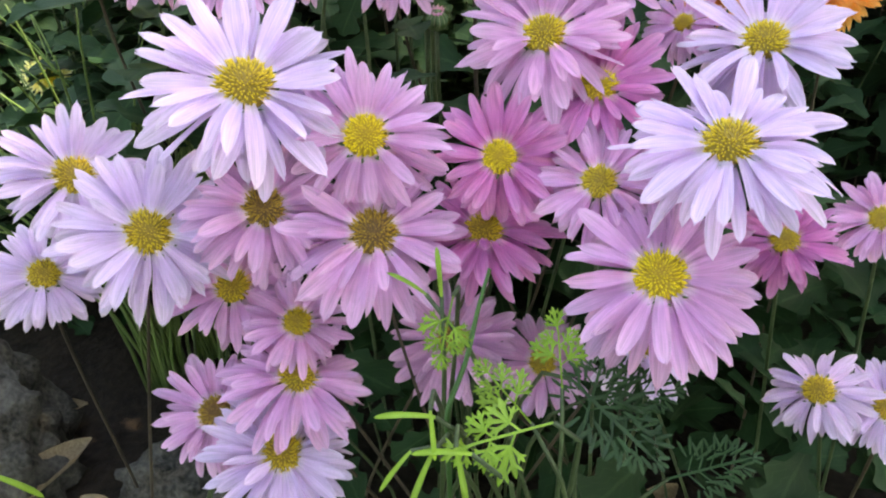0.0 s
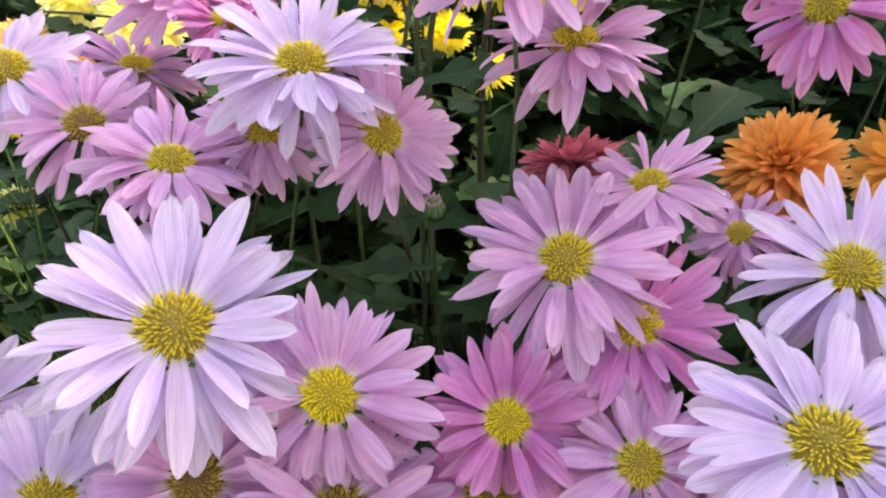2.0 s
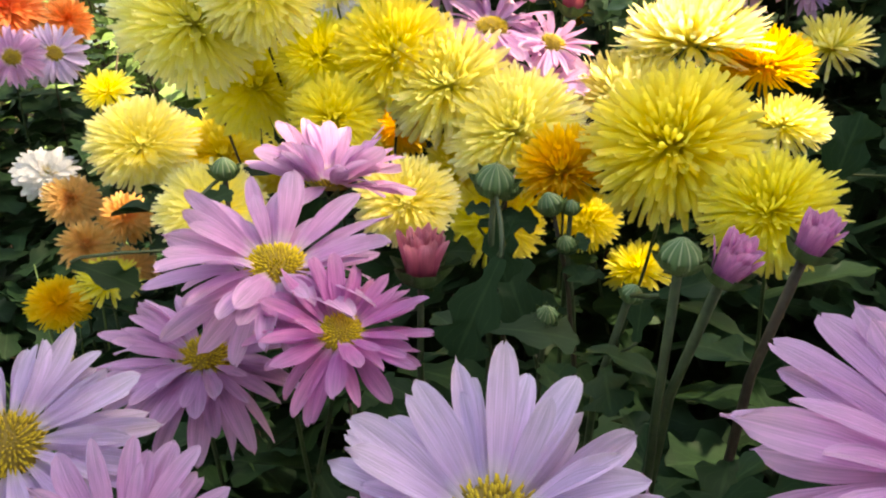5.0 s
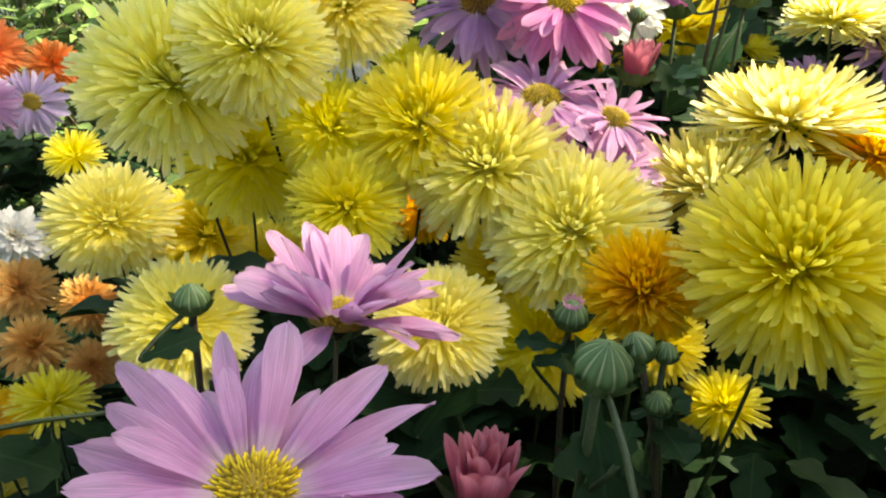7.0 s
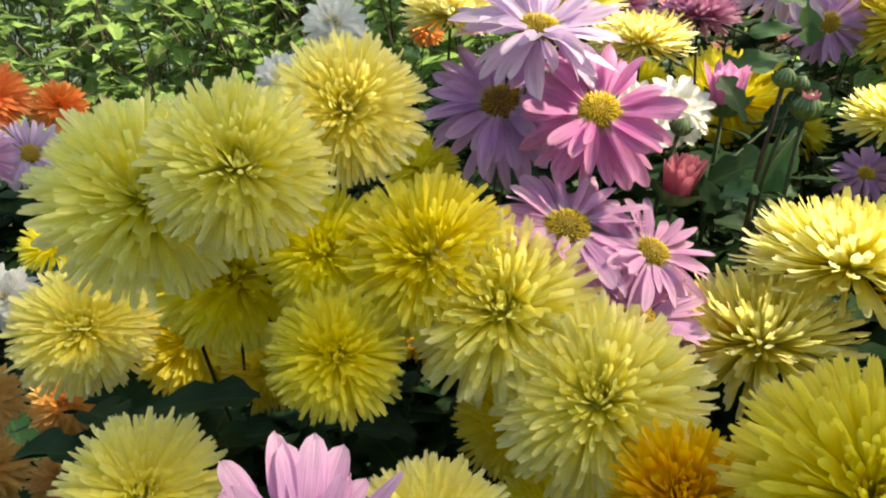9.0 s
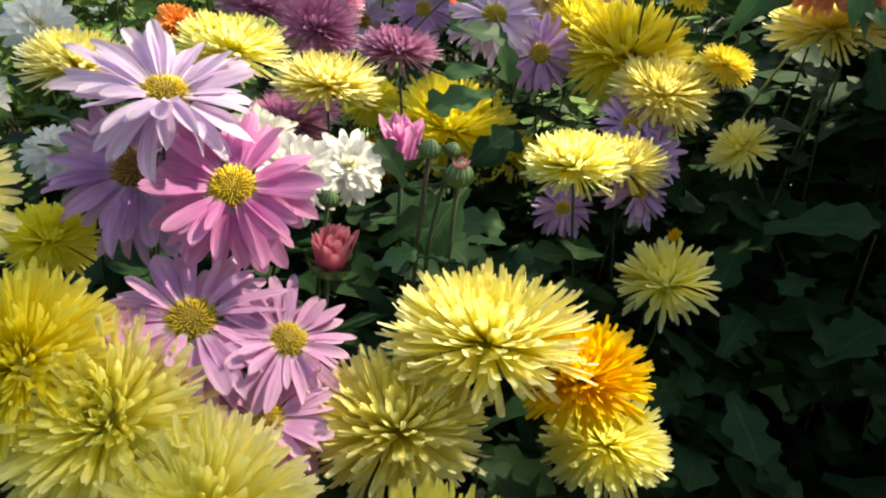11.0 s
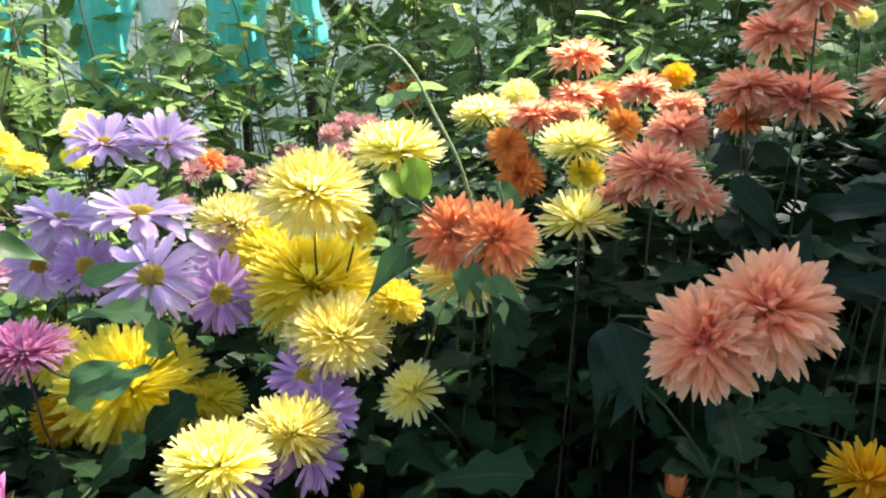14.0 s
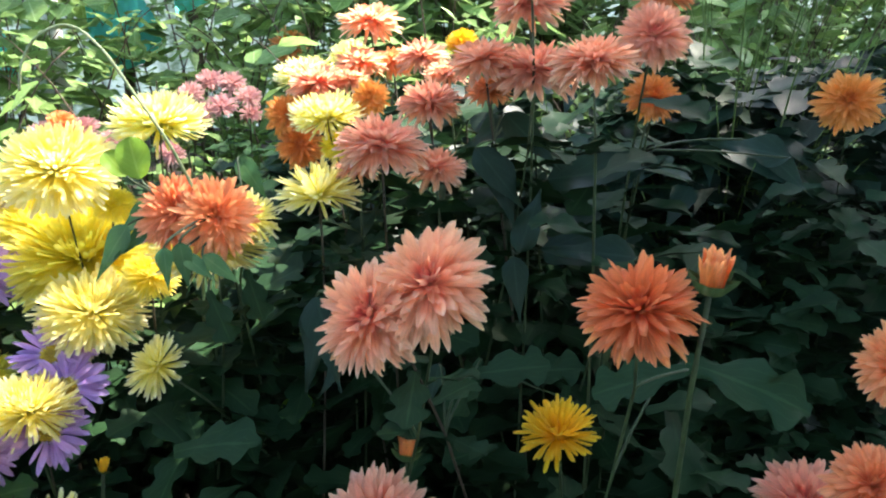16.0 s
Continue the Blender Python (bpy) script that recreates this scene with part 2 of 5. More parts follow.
BRACTS = bud_material()
SOIL = rough_material("soil", (0.005, 0.004, 0.003), (0.022, 0.016, 0.011), 14, 0.95, 0.012, 9)
STONE = rough_material("stone", (0.008, 0.008, 0.007), (0.085, 0.082, 0.07), 30, 0.85, 0.012, 9)
DRY = rough_material("dry_leaf", (0.13, 0.09, 0.05), (0.30, 0.24, 0.15), 40, 0.8, 0.002, 6, 0.2)
NET = rough_material("teal_shade_net", (0.07, 0.58, 0.54), (0.18, 0.76, 0.72), 5, 0.7, 0.004, 6, 0.55)
POST = rough_material("whitewashed_post", (0.58, 0.56, 0.52), (0.82, 0.80, 0.77), 9, 0.8, 0.004)
BARK = rough_material("bark", (0.05, 0.035, 0.025), (0.16, 0.12, 0.09), 18, 0.9, 0.006)
# blotches from dark to pale paint shade and bright gaps on the far sheet
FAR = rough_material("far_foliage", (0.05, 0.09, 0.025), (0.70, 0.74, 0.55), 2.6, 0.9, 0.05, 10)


# ---- mesh helpers ----
def mesh_of(name, verts, faces, mat, uvs=None, smooth=True):
    me = bpy.data.meshes.new(name)
    me.from_pydata([tuple(v) for v in verts], [], faces)
    me.materials.append(mat)
    if uvs is not None:
        layer = me.uv_layers.new(name="UVMap")
        idx = np.empty(len(me.loops), dtype=np.int32)
        me.loops.foreach_get("vertex_index", idx)
        layer.data.foreach_set("uv", np.asarray(uvs, dtype=np.float32)[idx].ravel())
    if smooth:
        me.polygons.foreach_set("use_smooth", [True] * len(me.polygons))
    me.update()
    return me


def link_part(name, me, parent, world_matrix, label=""):
    """One mesh object under a thing or a part, at its place in the world (things are only moved, not turned)."""
    ob = new(name, me)
    ob.parent = parent
    base = parent.matrix_basis if parent.parent is None else parent.parent.matrix_basis @ parent.matrix_basis
    ob.matrix_basis = base.inverted() @ world_matrix
    if label:
        ob["label"] = label
    return ob


def strip(length, half, nu, nv, rise=0.0, droop=0.0, cup=0.0, rib=0.0, twist=0.0, tip=0.72, power=2.2, base=0.4, notch=0.0, spoon=0.0, wave=0.0, wide=0.62, crease=0.0, blunt=0.05):
    """A petal along +x: half its greatest half width, rise and droop its arch, cup its trough; returns points, faces, uvs."""
    t = np.linspace(0, 1, nu + 1)
    t = 1 - (1 - t) ** 1.35
    s = np.linspace(-1, 1, nv + 1)
    T, S = np.meshgrid(t, s, indexing="ij")
    grow = base + (1 - base) * np.clip(T / wide, 0, 1) ** 0.8
    end = np.clip((T - tip) / (1 - tip), 0, 1)
    w = half * grow * np.sqrt(np.clip(1 - end ** power, 0.0, 1))
    w = np.maximum(w, half * blunt)
    y = S * w
    x = length * T - notch * length * end * (1 - np.abs(S)) + 0 * y
    z = length * (rise * T - droop * T ** 2) + cup * half * S ** 2 * (w / half) + rib * half * np.cos(S * math.pi * 2.5) + crease * half * np.abs(S) * (w / half)
    z += spoon * half * end ** 2 + wave * half * np.sin(T * 7 + 1) * S
    a = twist * T
    y, z = y * np.cos(a) - (z - length * (rise * T - droop * T ** 2)) * np.sin(a), z + y * np.sin(a)
    P = np.stack([x, y, z], -1).reshape(-1, 3)
    uv = np.stack([T, S * 0.5 + 0.5], -1).reshape(-1, 2)
    k = nv + 1
    faces = [(i * k + j, (i + 1) * k + j, (i + 1) * k + j + 1, i * k + j + 1) for i in range(nu) for j in range(nv)]
    return P, faces, uv


def joined(pieces):
    """Joins (points, faces, uvs) of many pieces."""
    V, Fc, U, n = [], [], [], 0
    for P, f, uv in pieces:
        V.append(P)
        U.append(uv)
        Fc.extend([tuple(i + n for i in q) for q in f])
        n += len(P)
    return np.concatenate(V), Fc, np.concatenate(U)


def turned(piece, m):
    P, f, uv = piece
    a = np.array(m)
    return P @ a[:3, :3].T + a[:3, 3], f, uv


def tube(points, radii, sides=6):
    P, Fc, U = [], [], []
    n = len(points)
    for i, (p, r) in enumerate(zip(points, radii)):
        d = (points[min(i + 1, n - 1)] - points[max(i - 1, 0)]).normalized()
        a = d.orthogonal().normalized() if i == 0 else (a - a.dot(d) * d).normalized()
        b = d.cross(a)
        for k in range(sides):
            c, s = math.cos(2 * math.pi * k / sides), math.sin(2 * math.pi * k / sides)
            P.append(p + r * (c * a + s * b))
            U.append((i / n, k / sides))
    for i in range(n - 1):
        for k in range(sides):
            k2 = (k + 1) % sides
            Fc.append((i * sides + k, i * sides + k2, (i + 1) * sides + k2, (i + 1) * sides + k))
    Fc.append(tuple(range(sides))[::-1])
    Fc.append(tuple((n - 1) * sides + k for k in range(sides)))
    return np.array([tuple(p) for p in P]), Fc, np.array(U)


def bent(p0, d0, p1, d1, n=9):
    """Points of a smooth stem from p0, leaving along d0, to p1, arriving along d1."""
    out = []
    for i in range(n):
        t = i / (n - 1)
        a, b, c, d = 2 * t**3 - 3 * t**2 + 1, t**3 - 2 * t**2 + t, -2 * t**3 + 3 * t**2, t**3 - t**2
        out.append(a * p0 + b * d0 + c * p1 + d * d1)
    return out


rng = random.Random(7)


def spin(angle, elev, roll=0.0, r0=0.0, h=0.0, scale=(1, 1, 1)):
    return (Matrix.Rotation(angle, 4, "Z") @ Matrix.Translation((r0, 0, h)) @ Matrix.Rotation(-elev, 4, "Y")
            @ Matrix.Rotation(roll, 4, "X") @ Matrix.Diagonal((*scale, 1)))


# ---- leaves ----
def leaf_piece(kind, r, nu=12, nv=4):
    """A leaf along +x, one long: lobed as on a chrysanthemum, pointed as on a climber, or rounded."""
    T, S = np.meshgrid(np.linspace(0, 1, nu + 1), np.linspace(-1, 1, nv + 1), indexing="ij")
    if kind == "lobed":
        env = np.sin(np.clip(T * 0.93 + 0.05, 0, 1) * math.pi) ** 0.62 * (0.6 + 0.5 * T)
        lob = 0.34 + 0.66 * np.abs(np.cos(T * math.pi * 2.6 + 0.35)) ** 0.75 + 0.05 * np.cos(T * math.pi * 15)
        w = 0.33 * env * lob
        lean = 0.16
    elif kind == "pointed":
        w = 0.20 * np.sin(math.pi * np.clip(T, 0, 1) ** 0.55) ** 1.35
        lean = -0.05
    else:
        w = 0.38 * np.sqrt(np.clip(1 - (2 * T - 1) ** 2, 0, 1)) * (0.85 + 0.25 * T)
        lean = 0.0
    w = np.maximum(w, 0.012)
    fold, droop, wav = r.uniform(0.05, 0.35), r.uniform(0.05, 0.25 if kind == "pointed" else 0.5), r.uniform(0.0, 0.05)
    x = T + lean * np.abs(S) * np.sin(T * math.pi)
    y = S * w
    z = fold * np.abs(y) - droop * T**2 * 0.6 + 0.25 * droop * T + wav * np.sin(T * 11 + S * 2) * np.abs(S)
    P = np.stack([x, y, z], -1).reshape(-1, 3)
    uv = np.stack([T, S * 0.5 + 0.5], -1).reshape(-1, 2)
    k = nv + 1
    faces = [(i * k + j, (i + 1) * k + j, (i + 1) * k + j + 1, i * k + j + 1) for i in range(nu) for j in range(nv)]
    return P, faces, uv


LEAF_MESHES = {}
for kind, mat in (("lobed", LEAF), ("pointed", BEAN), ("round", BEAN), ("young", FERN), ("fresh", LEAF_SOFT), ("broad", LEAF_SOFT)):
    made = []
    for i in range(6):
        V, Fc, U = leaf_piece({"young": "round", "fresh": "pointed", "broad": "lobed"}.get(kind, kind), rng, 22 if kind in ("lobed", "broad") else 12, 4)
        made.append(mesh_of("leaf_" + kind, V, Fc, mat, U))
    LEAF_MESHES[kind] = made


def parsley_piece(r):
    """A cut leaf along +x: a stalk with pairs of fans, each fan of wedge-shaped toothed lobes."""
    out = [strip(1, 0.016, 8, 2, base=0.9, tip=0.9)]
    for at, side, size in ((0.36, -1, 0.46), (0.42, 1, 0.48), (0.66, -1, 0.36), (0.70, 1, 0.36), (0.84, 0, 0.40)):
        base = Matrix.Translation((at, 0, 0)) @ Matrix.Rotation(side * radians(52) + r.uniform(-0.15, 0.15), 4, "Z") @ Matrix.Rotation(r.uniform(-0.25, 0.25), 4, "X")
        out.append(turned(strip(size * 0.55, 0.014, 3, 2, base=0.9, tip=0.9), base))
        for j in range(5):
            a = (j / 4 - 0.5) * 2.3
            q = base @ Matrix.Translation((size * (0.30 + 0.10 * math.cos(a)), 0, 0)) @ Matrix.Rotation(a, 4, "Z") @ Matrix.Rotation(r.uniform(-0.15, 0.25), 4, "Y")
            length = size * (0.75 - 0.22 * abs(a) / 1.15) * r.uniform(0.85, 1.15)
            out.append(turned(strip(length, length * 0.115, 5, 2, base=0.5, wide=0.7, tip=0.6, power=1.5, blunt=0.06, cup=0.35, droop=r.uniform(0, 0.25)), q))
            for side2 in (-1, 1):
                tooth = q @ Matrix.Translation((length * 0.52, 0, 0)) @ Matrix.Rotation(side2 * 0.7, 4, "Z")
                out.append(turned(strip(length * 0.44, length * 0.06, 3, 2, base=0.8, tip=0.4, power=1.4), tooth))
    return joined(out)


def cut_piece(r, lobes=4, pinnae=4, half=0.05, flat=0.1):
    """A finely cut leaf along +x: pairs of pinnae, each with its own narrow lobes."""
    out = [strip(1, 0.018, 8, 2, base=0.9, tip=0.9)]
    for k in range(pinnae + 1):
        at = 0.25 + 0.7 * k / pinnae
        for side in ((-1, 1) if k < pinnae else (0,)):
            size = 0.42 * (1 - 0.5 * k / pinnae) * r.uniform(0.85, 1.15)
            base = Matrix.Translation((at, 0, 0)) @ Matrix.Rotation(side * radians(58 - 14 * k / pinnae), 4, "Z") @ Matrix.Rotation(r.uniform(-flat, flat) * 3, 4, "X")
            for j in range(lobes):
                a = (j / (lobes - 1) - 0.5) * 1.9
                q = base @ Matrix.Translation((size * (0.35 + 0.3 * math.cos(a)), size * 0.2 * math.sin(a), 0)) @ Matrix.Rotation(a * 0.8, 4, "Z") @ Matrix.Rotation(r.uniform(-0.3, 0.2), 4, "Y")
                out.append(turned(strip(size * 0.62, half, 4, 2, base=0.55, tip=0.6, cup=0.3), q))
            out.append(turned(strip(size * 0.7, half * 0.5, 3, 2, base=0.8, tip=0.8), base))
    return joined(out)


for i in range(3):
    for kind, mat in (("cut", FERN), ("feather", FEATHER)):
        V, Fc, U = parsley_piece(rng) if kind == "cut" else cut_piece(rng, 4, 5, 0.022)
        LEAF_MESHES.setdefault(kind, []).append(mesh_of("leaf_" + kind, V, Fc, mat, U))
    V, Fc, U = strip(1, 0.055, 10, 2, rise=0.3, droop=0.45, base=0.6, tip=0.7, crease=0.4)
    LEAF_MESHES.setdefault("strap", []).append(mesh_of("leaf_strap", V, Fc, FERN, U))


def heading(p, direction, up=Vector((0, 0, 1)), size=1.0, roll=0.0):
    """A pose at p with +x along direction and +z as near up as can be."""
    x = Vector(direction).normalized()
    z = (up - up.dot(x) * x)
    z = z.normalized() if z.length > 1e-3 else x.orthogonal().normalized()
    y = z.cross(x)
    m = Matrix((x, y, z)).transposed().to_4x4()
    return Matrix.Translation(p) @ m @ Matrix.Rotation(roll, 4, "X") @ Matrix.Diagonal((size, size, size, 1))


# ---- flower heads ----
def daisy_petals(mat):
    made = []
    for i in range(14):
        V, Fc, U = strip(1, rng.uniform(0.080, 0.110), 9, 6, rise=rng.uniform(0.0, 0.12), droop=rng.uniform(-0.06, 0.34), cup=rng.uniform(-0.25, 0.4), crease=rng.uniform(-0.15, 0.5),
                         rib=0.10, twist=rng.uniform(-0.55, 0.55), tip=rng.uniform(0.5, 0.7), notch=rng.uniform(-0.06, 0.05), base=0.10, wave=rng.uniform(-0.2, 0.2), wide=rng.uniform(0.48, 0.64))
        made.append(mesh_of("daisy_petal", V, Fc, mat, U))
    return made


def quill_piece(r, nu=8, nv=4, bend=0.1):
    return strip(1, r.uniform(0.034, 0.050), nu, nv, rise=r.uniform(-0.04, 0.10), droop=bend + r.uniform(-0.12, 0.12), cup=r.uniform(0.2, 0.8), twist=r.uniform(-0.5, 0.5),
                 tip=0.86, power=2.2, base=0.36, blunt=r.uniform(0.4, 0.7), spoon=r.uniform(0.0, 1.2), notch=r.uniform(-0.03, 0.05), wide=0.9)


def double_piece(r, nu=7, nv=4, bend=0.1):
    return strip(1, r.uniform(0.074, 0.104), nu, nv, rise=r.uniform(0.0, 0.12), droop=bend + r.uniform(-0.15, 0.15), cup=r.uniform(0.1, 0.6), crease=r.uniform(0.1, 0.5), twist=r.uniform(-0.4, 0.4),
                 tip=0.58, power=1.8, base=0.30, blunt=0.10, spoon=r.uniform(-0.1, 0.6), wide=0.62)


def loose_piece(r, nu=8, nv=4, bend=0.1):
    return strip(1, r.uniform(0.048, 0.066), nu, nv, rise=r.uniform(0.0, 0.12), droop=bend + r.uniform(-0.2, 0.2), cup=r.uniform(0.1, 0.7), crease=r.uniform(0.0, 0.4), twist=r.uniform(-0.6, 0.6),
                 tip=0.84, power=2.2, base=0.34, blunt=0.45, spoon=r.uniform(-0.2, 0.9), wide=0.78)


def white_piece(r, nu=7, nv=4, bend=0.1):
    return strip(1, r.uniform(0.11, 0.15), nu, nv, rise=r.uniform(0.0, 0.15), droop=bend + r.uniform(-0.1, 0.2), cup=r.uniform(0.0, 0.5), twist=r.uniform(-0.4, 0.4),
                 tip=0.66, power=2.2, base=0.4, wave=r.uniform(-0.25, 0.25))


PIECE = {"quilled": quill_piece, "saucer": quill_piece, "loose": loose_piece, "double": double_piece, "white": white_piece}
# whorls: how many, length, lift in degrees, radius at which they start; the first is the outer one
WHORLS = {
    "quilled": ((30, 0.80, -30, 0.13), (67, 0.90, -14, 0.12), (80, 0.93, -3, 0.12), (87, 0.92, 6, 0.11), (87, 0.87, 14, 0.10), (83, 0.79, 23, 0.09), (74, 0.69, 32, 0.08), (62, 0.58, 42, 0.07), (51, 0.47, 52, 0.05), (37, 0.36, 62, 0.04), (21, 0.27, 72, 0.02), (9, 0.20, 82, 0.01)),
    "saucer": ((30, 0.78, -20, 0.12), (67, 0.90, -6, 0.12), (85, 0.92, 5, 0.11), (92, 0.88, 14, 0.10), (90, 0.81, 23, 0.09), (80, 0.73, 32, 0.08), (69, 0.65, 41, 0.07), (57, 0.57, 50, 0.06), (44, 0.50, 60, 0.04), (30, 0.45, 70, 0.02), (16, 0.42, 81, 0.01)),
    "loose": ((18, 0.84, -14, 0.10), (30, 0.90, 0, 0.09), (34, 0.86, 12, 0.08), (32, 0.78, 24, 0.07), (26, 0.66, 37, 0.06), (19, 0.53, 51, 0.05), (12, 0.41, 66, 0.03), (6, 0.30, 80, 0.01)),
    "double": ((22, 0.88, -24, 0.10), (34, 0.93, -11, 0.10), (38, 0.90, -1, 0.09), (38, 0.83, 8, 0.08), (36, 0.73, 19, 0.07), (31, 0.61, 31, 0.06), (25, 0.49, 43, 0.05), (19, 0.38, 55, 0.03), (13, 0.28, 67, 0.02), (8, 0.21, 80, 0.01)),
    "white": ((16, 0.90, -18, 0.08), (22, 0.88, 0, 0.08), (22, 0.78, 16, 0.07), (18, 0.64, 32, 0.06), (14, 0.50, 50, 0.04), (9, 0.36, 70, 0.01)),
}
# how far the petals of the outermost and of the innermost whorl bend outwards
BENDS = {"quilled": (0.20, -0.32), "saucer": (0.06, -0.25), "loose": (0.12, -0.30), "double": (0.16, -0.25), "white": (0.2, -0.1)}


def whorl_poses(whorl, r):
    n, length, lift, r0 = whorl
    out = []
    for k in range(n):
        s = length * r.uniform(0.82, 1.08)
        el = lift + r.uniform(-11, 11) + (r.uniform(-20, 14) if r.random() < 0.15 else 0)
        out.append(spin(2 * math.pi * (k + r.uniform(-0.4, 0.4)) / n, radians(el), r.uniform(-0.5, 0.5), r0, 0.02 * lift / 20, (s, s**0.55 * r.uniform(0.85, 1.1), s)))
    return out


PETAL_CACHE, CORE_CACHE = {}, {}


def petals_for(form, colour):
    key = (form, colour)
    if key not in PETAL_CACHE:
        mat = PETALS[colour]
        if form == "daisy":
            PETAL_CACHE[key] = daisy_petals(mat)
        else:
            PETAL_CACHE[key] = [mesh_of(form + "_petal", *(lambda q: (q[0], q[1], mat, q[2]))(PIECE[form](rng, bend=BENDS[form][0]))) for _ in range(10)]
    return PETAL_CACHE[key]


def cushion(wide=0.34, rings=9, seg=26):
    """A dome added for the packed petal bases of a double head, so its gaps stay bright."""
    V, U = [], []
    for i in range(rings + 1):
        a = math.pi * (i / rings) - math.pi / 2
        for j in range(seg):
            b = 2 * math.pi * j / seg
            r = wide * math.cos(a) * (1 + 0.10 * math.cos(j * 13 * math.pi / seg * 2 + i) + rng.uniform(-0.05, 0.05))
            V.append((r * math.cos(b), r * math.sin(b), 0.02 + (0.13 if a > 0 else 0.10) * math.sin(a) + rng.uniform(-0.015, 0.015)))
            U.append((0.30, (j % 2) * 0.8))
    Fc = [(i * seg + j, i * seg + (j + 1) % seg, (i + 1) * seg + (j + 1) % seg, (i + 1) * seg + j) for i in range(rings) for j in range(seg)]
    return np.array(V), Fc, np.array(U)


def core_for(form, colour, whole):
    """The inner petals of a full head in one mesh; whole: the outer ones too. A few variants are shared."""
    key = (form, colour, whole, rng.randrange(4))
    if key not in CORE_CACHE:
        pieces = []
        count = len(WHORLS[form])
        for k, whorl in enumerate(WHORLS[form]):
            if k == 0 and not whole:
                continue
            bend = BENDS[form][0] + (BENDS[form][1] - BENDS[form][0]) * k / (count - 1)
            for m in whorl_poses(whorl, rng):
                P, f, uv = turned(PIECE[form](rng, 6, 2, bend), m)
                pieces.append((P, f, uv * np.array((1 - (0.86 if form == "double" else 0.60) * (k / (count - 1)) ** (1.1 if form == "double" else 1.3), 1))))  # the young inner petals are deeper in colour
        if form != "white":
            pieces.append(cushion(0.24 if form == "loose" else 0.34))
        V, Fc, U = joined(pieces)
        CORE_CACHE[key] = mesh_of(form + "_core", V, Fc, PETALS[colour], U)
    return CORE_CACHE[key]


def disc_mesh(mat, seed):
    r = random.Random(seed)
    pieces = []
    n = 210
    for i in range(n):
        f = math.sqrt((i + 0.5) / n)
        a = i * 2.399963 + r.uniform(-0.10, 0.10)
        f = min(1.0, f + r.uniform(-0.025, 0.025))
        p = Vector((f * math.cos(a), f * math.sin(a), 0.55 * math.sqrt(max(0, 1 - 0.9 * f * f)) - (0.05 if f < 0.3 else 0)))
        nrm = Vector((p.x, p.y, 0.55)).normalized()
        w, h = 0.050, r.uniform(0.05, 0.14) + (0.03 if f > 0.5 else 0)
        a1 = nrm.orthogonal().normalized() * w
        b1 = nrm.cross(a1)
        q = p - nrm * 0.06
        top = p + nrm * h
        pts = [q + a1, q + b1, q - a1, q - b1] + [top + 0.45 * c for c in (a1, b1, -a1, -b1)]
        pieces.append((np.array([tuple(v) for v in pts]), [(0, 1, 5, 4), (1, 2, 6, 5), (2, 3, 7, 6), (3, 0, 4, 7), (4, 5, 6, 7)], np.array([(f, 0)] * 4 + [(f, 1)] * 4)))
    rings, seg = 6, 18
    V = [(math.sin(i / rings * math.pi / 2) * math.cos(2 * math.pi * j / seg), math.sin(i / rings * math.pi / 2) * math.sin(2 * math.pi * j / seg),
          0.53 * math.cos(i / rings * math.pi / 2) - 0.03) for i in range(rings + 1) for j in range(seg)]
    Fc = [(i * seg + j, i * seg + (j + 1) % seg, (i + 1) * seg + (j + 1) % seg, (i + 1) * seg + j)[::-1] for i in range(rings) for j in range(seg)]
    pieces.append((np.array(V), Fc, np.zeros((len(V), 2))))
    V, Fc, U = joined(pieces)
    return mesh_of("disc", V, Fc, mat, U)


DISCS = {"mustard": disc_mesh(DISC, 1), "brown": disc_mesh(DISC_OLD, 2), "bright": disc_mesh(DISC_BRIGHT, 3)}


def star_cup(rings, points, mat, name):
    """A cup of joined bracts: rings of (radius, height), its rim running out in points."""
    seg = points * 4
    V = []
    for i, (r, h) in enumerate(rings):
        k = i / (len(rings) - 1)
        for j in range(seg):
            a = 2 * math.pi * j / seg
            f = 1 + 0.32 * k**2 * math.cos(a * points)
            V.append((r * f * math.cos(a), r * f * math.sin(a), h + 0.10 * k**2 * math.cos(a * points)))
    Fc = [(i * seg + j, i * seg + (j + 1) % seg, (i + 1) * seg + (j + 1) % seg, (i + 1) * seg + j) for i in range(len(rings) - 1) for j in range(seg)]
    return mesh_of(name, V, Fc, mat, [(v[0], v[1]) for v in V])


def calyx_mesh():
    return star_cup(((0.02, -0.16), (0.10, -0.15), (0.19, -0.10), (0.26, -0.045)), 11, BUD, "calyx")


CALYX = calyx_mesh()
NAMES = {"daisy": "daisy_chrysanthemum", "quilled": "quilled_chrysanthemum", "double": "double_chrysanthemum", "white": "white_chrysanthemum", "saucer": "quilled_chrysanthemum", "loose": "loose_chrysanthemum"}
LABELS = {
    "daisy": "{} daisy-flowered chrysanthemum with a yellow disc on a leafy stem",
    "quilled": "{} chrysanthemum with dense quilled petals on a leafy stem",
    "double": "{} double chrysanthemum with pointed petals on a leafy stem",
    "white": "{} double chrysanthemum bloom on a leafy green stem",
    "saucer": "{} chrysanthemum with a shallow dish of quilled petals",
    "loose": "{} chrysanthemum with loose narrow petals on a leafy stem",
}
SHADE = {"lavender": "pale lavender", "pink": "pink-mauve", "rose": "rose-pink", "purple": "purple", "magenta": "magenta", "wine": "wine-red", "lemon": "pale lemon", "yellow": "bright yellow",
         "golden": "golden yellow", "salmon": "salmon-pink", "coral": "coral", "orange": "orange", "scarlet": "orange-red", "peach": "peach-orange", "dusty": "dusty red", "white": "white"}
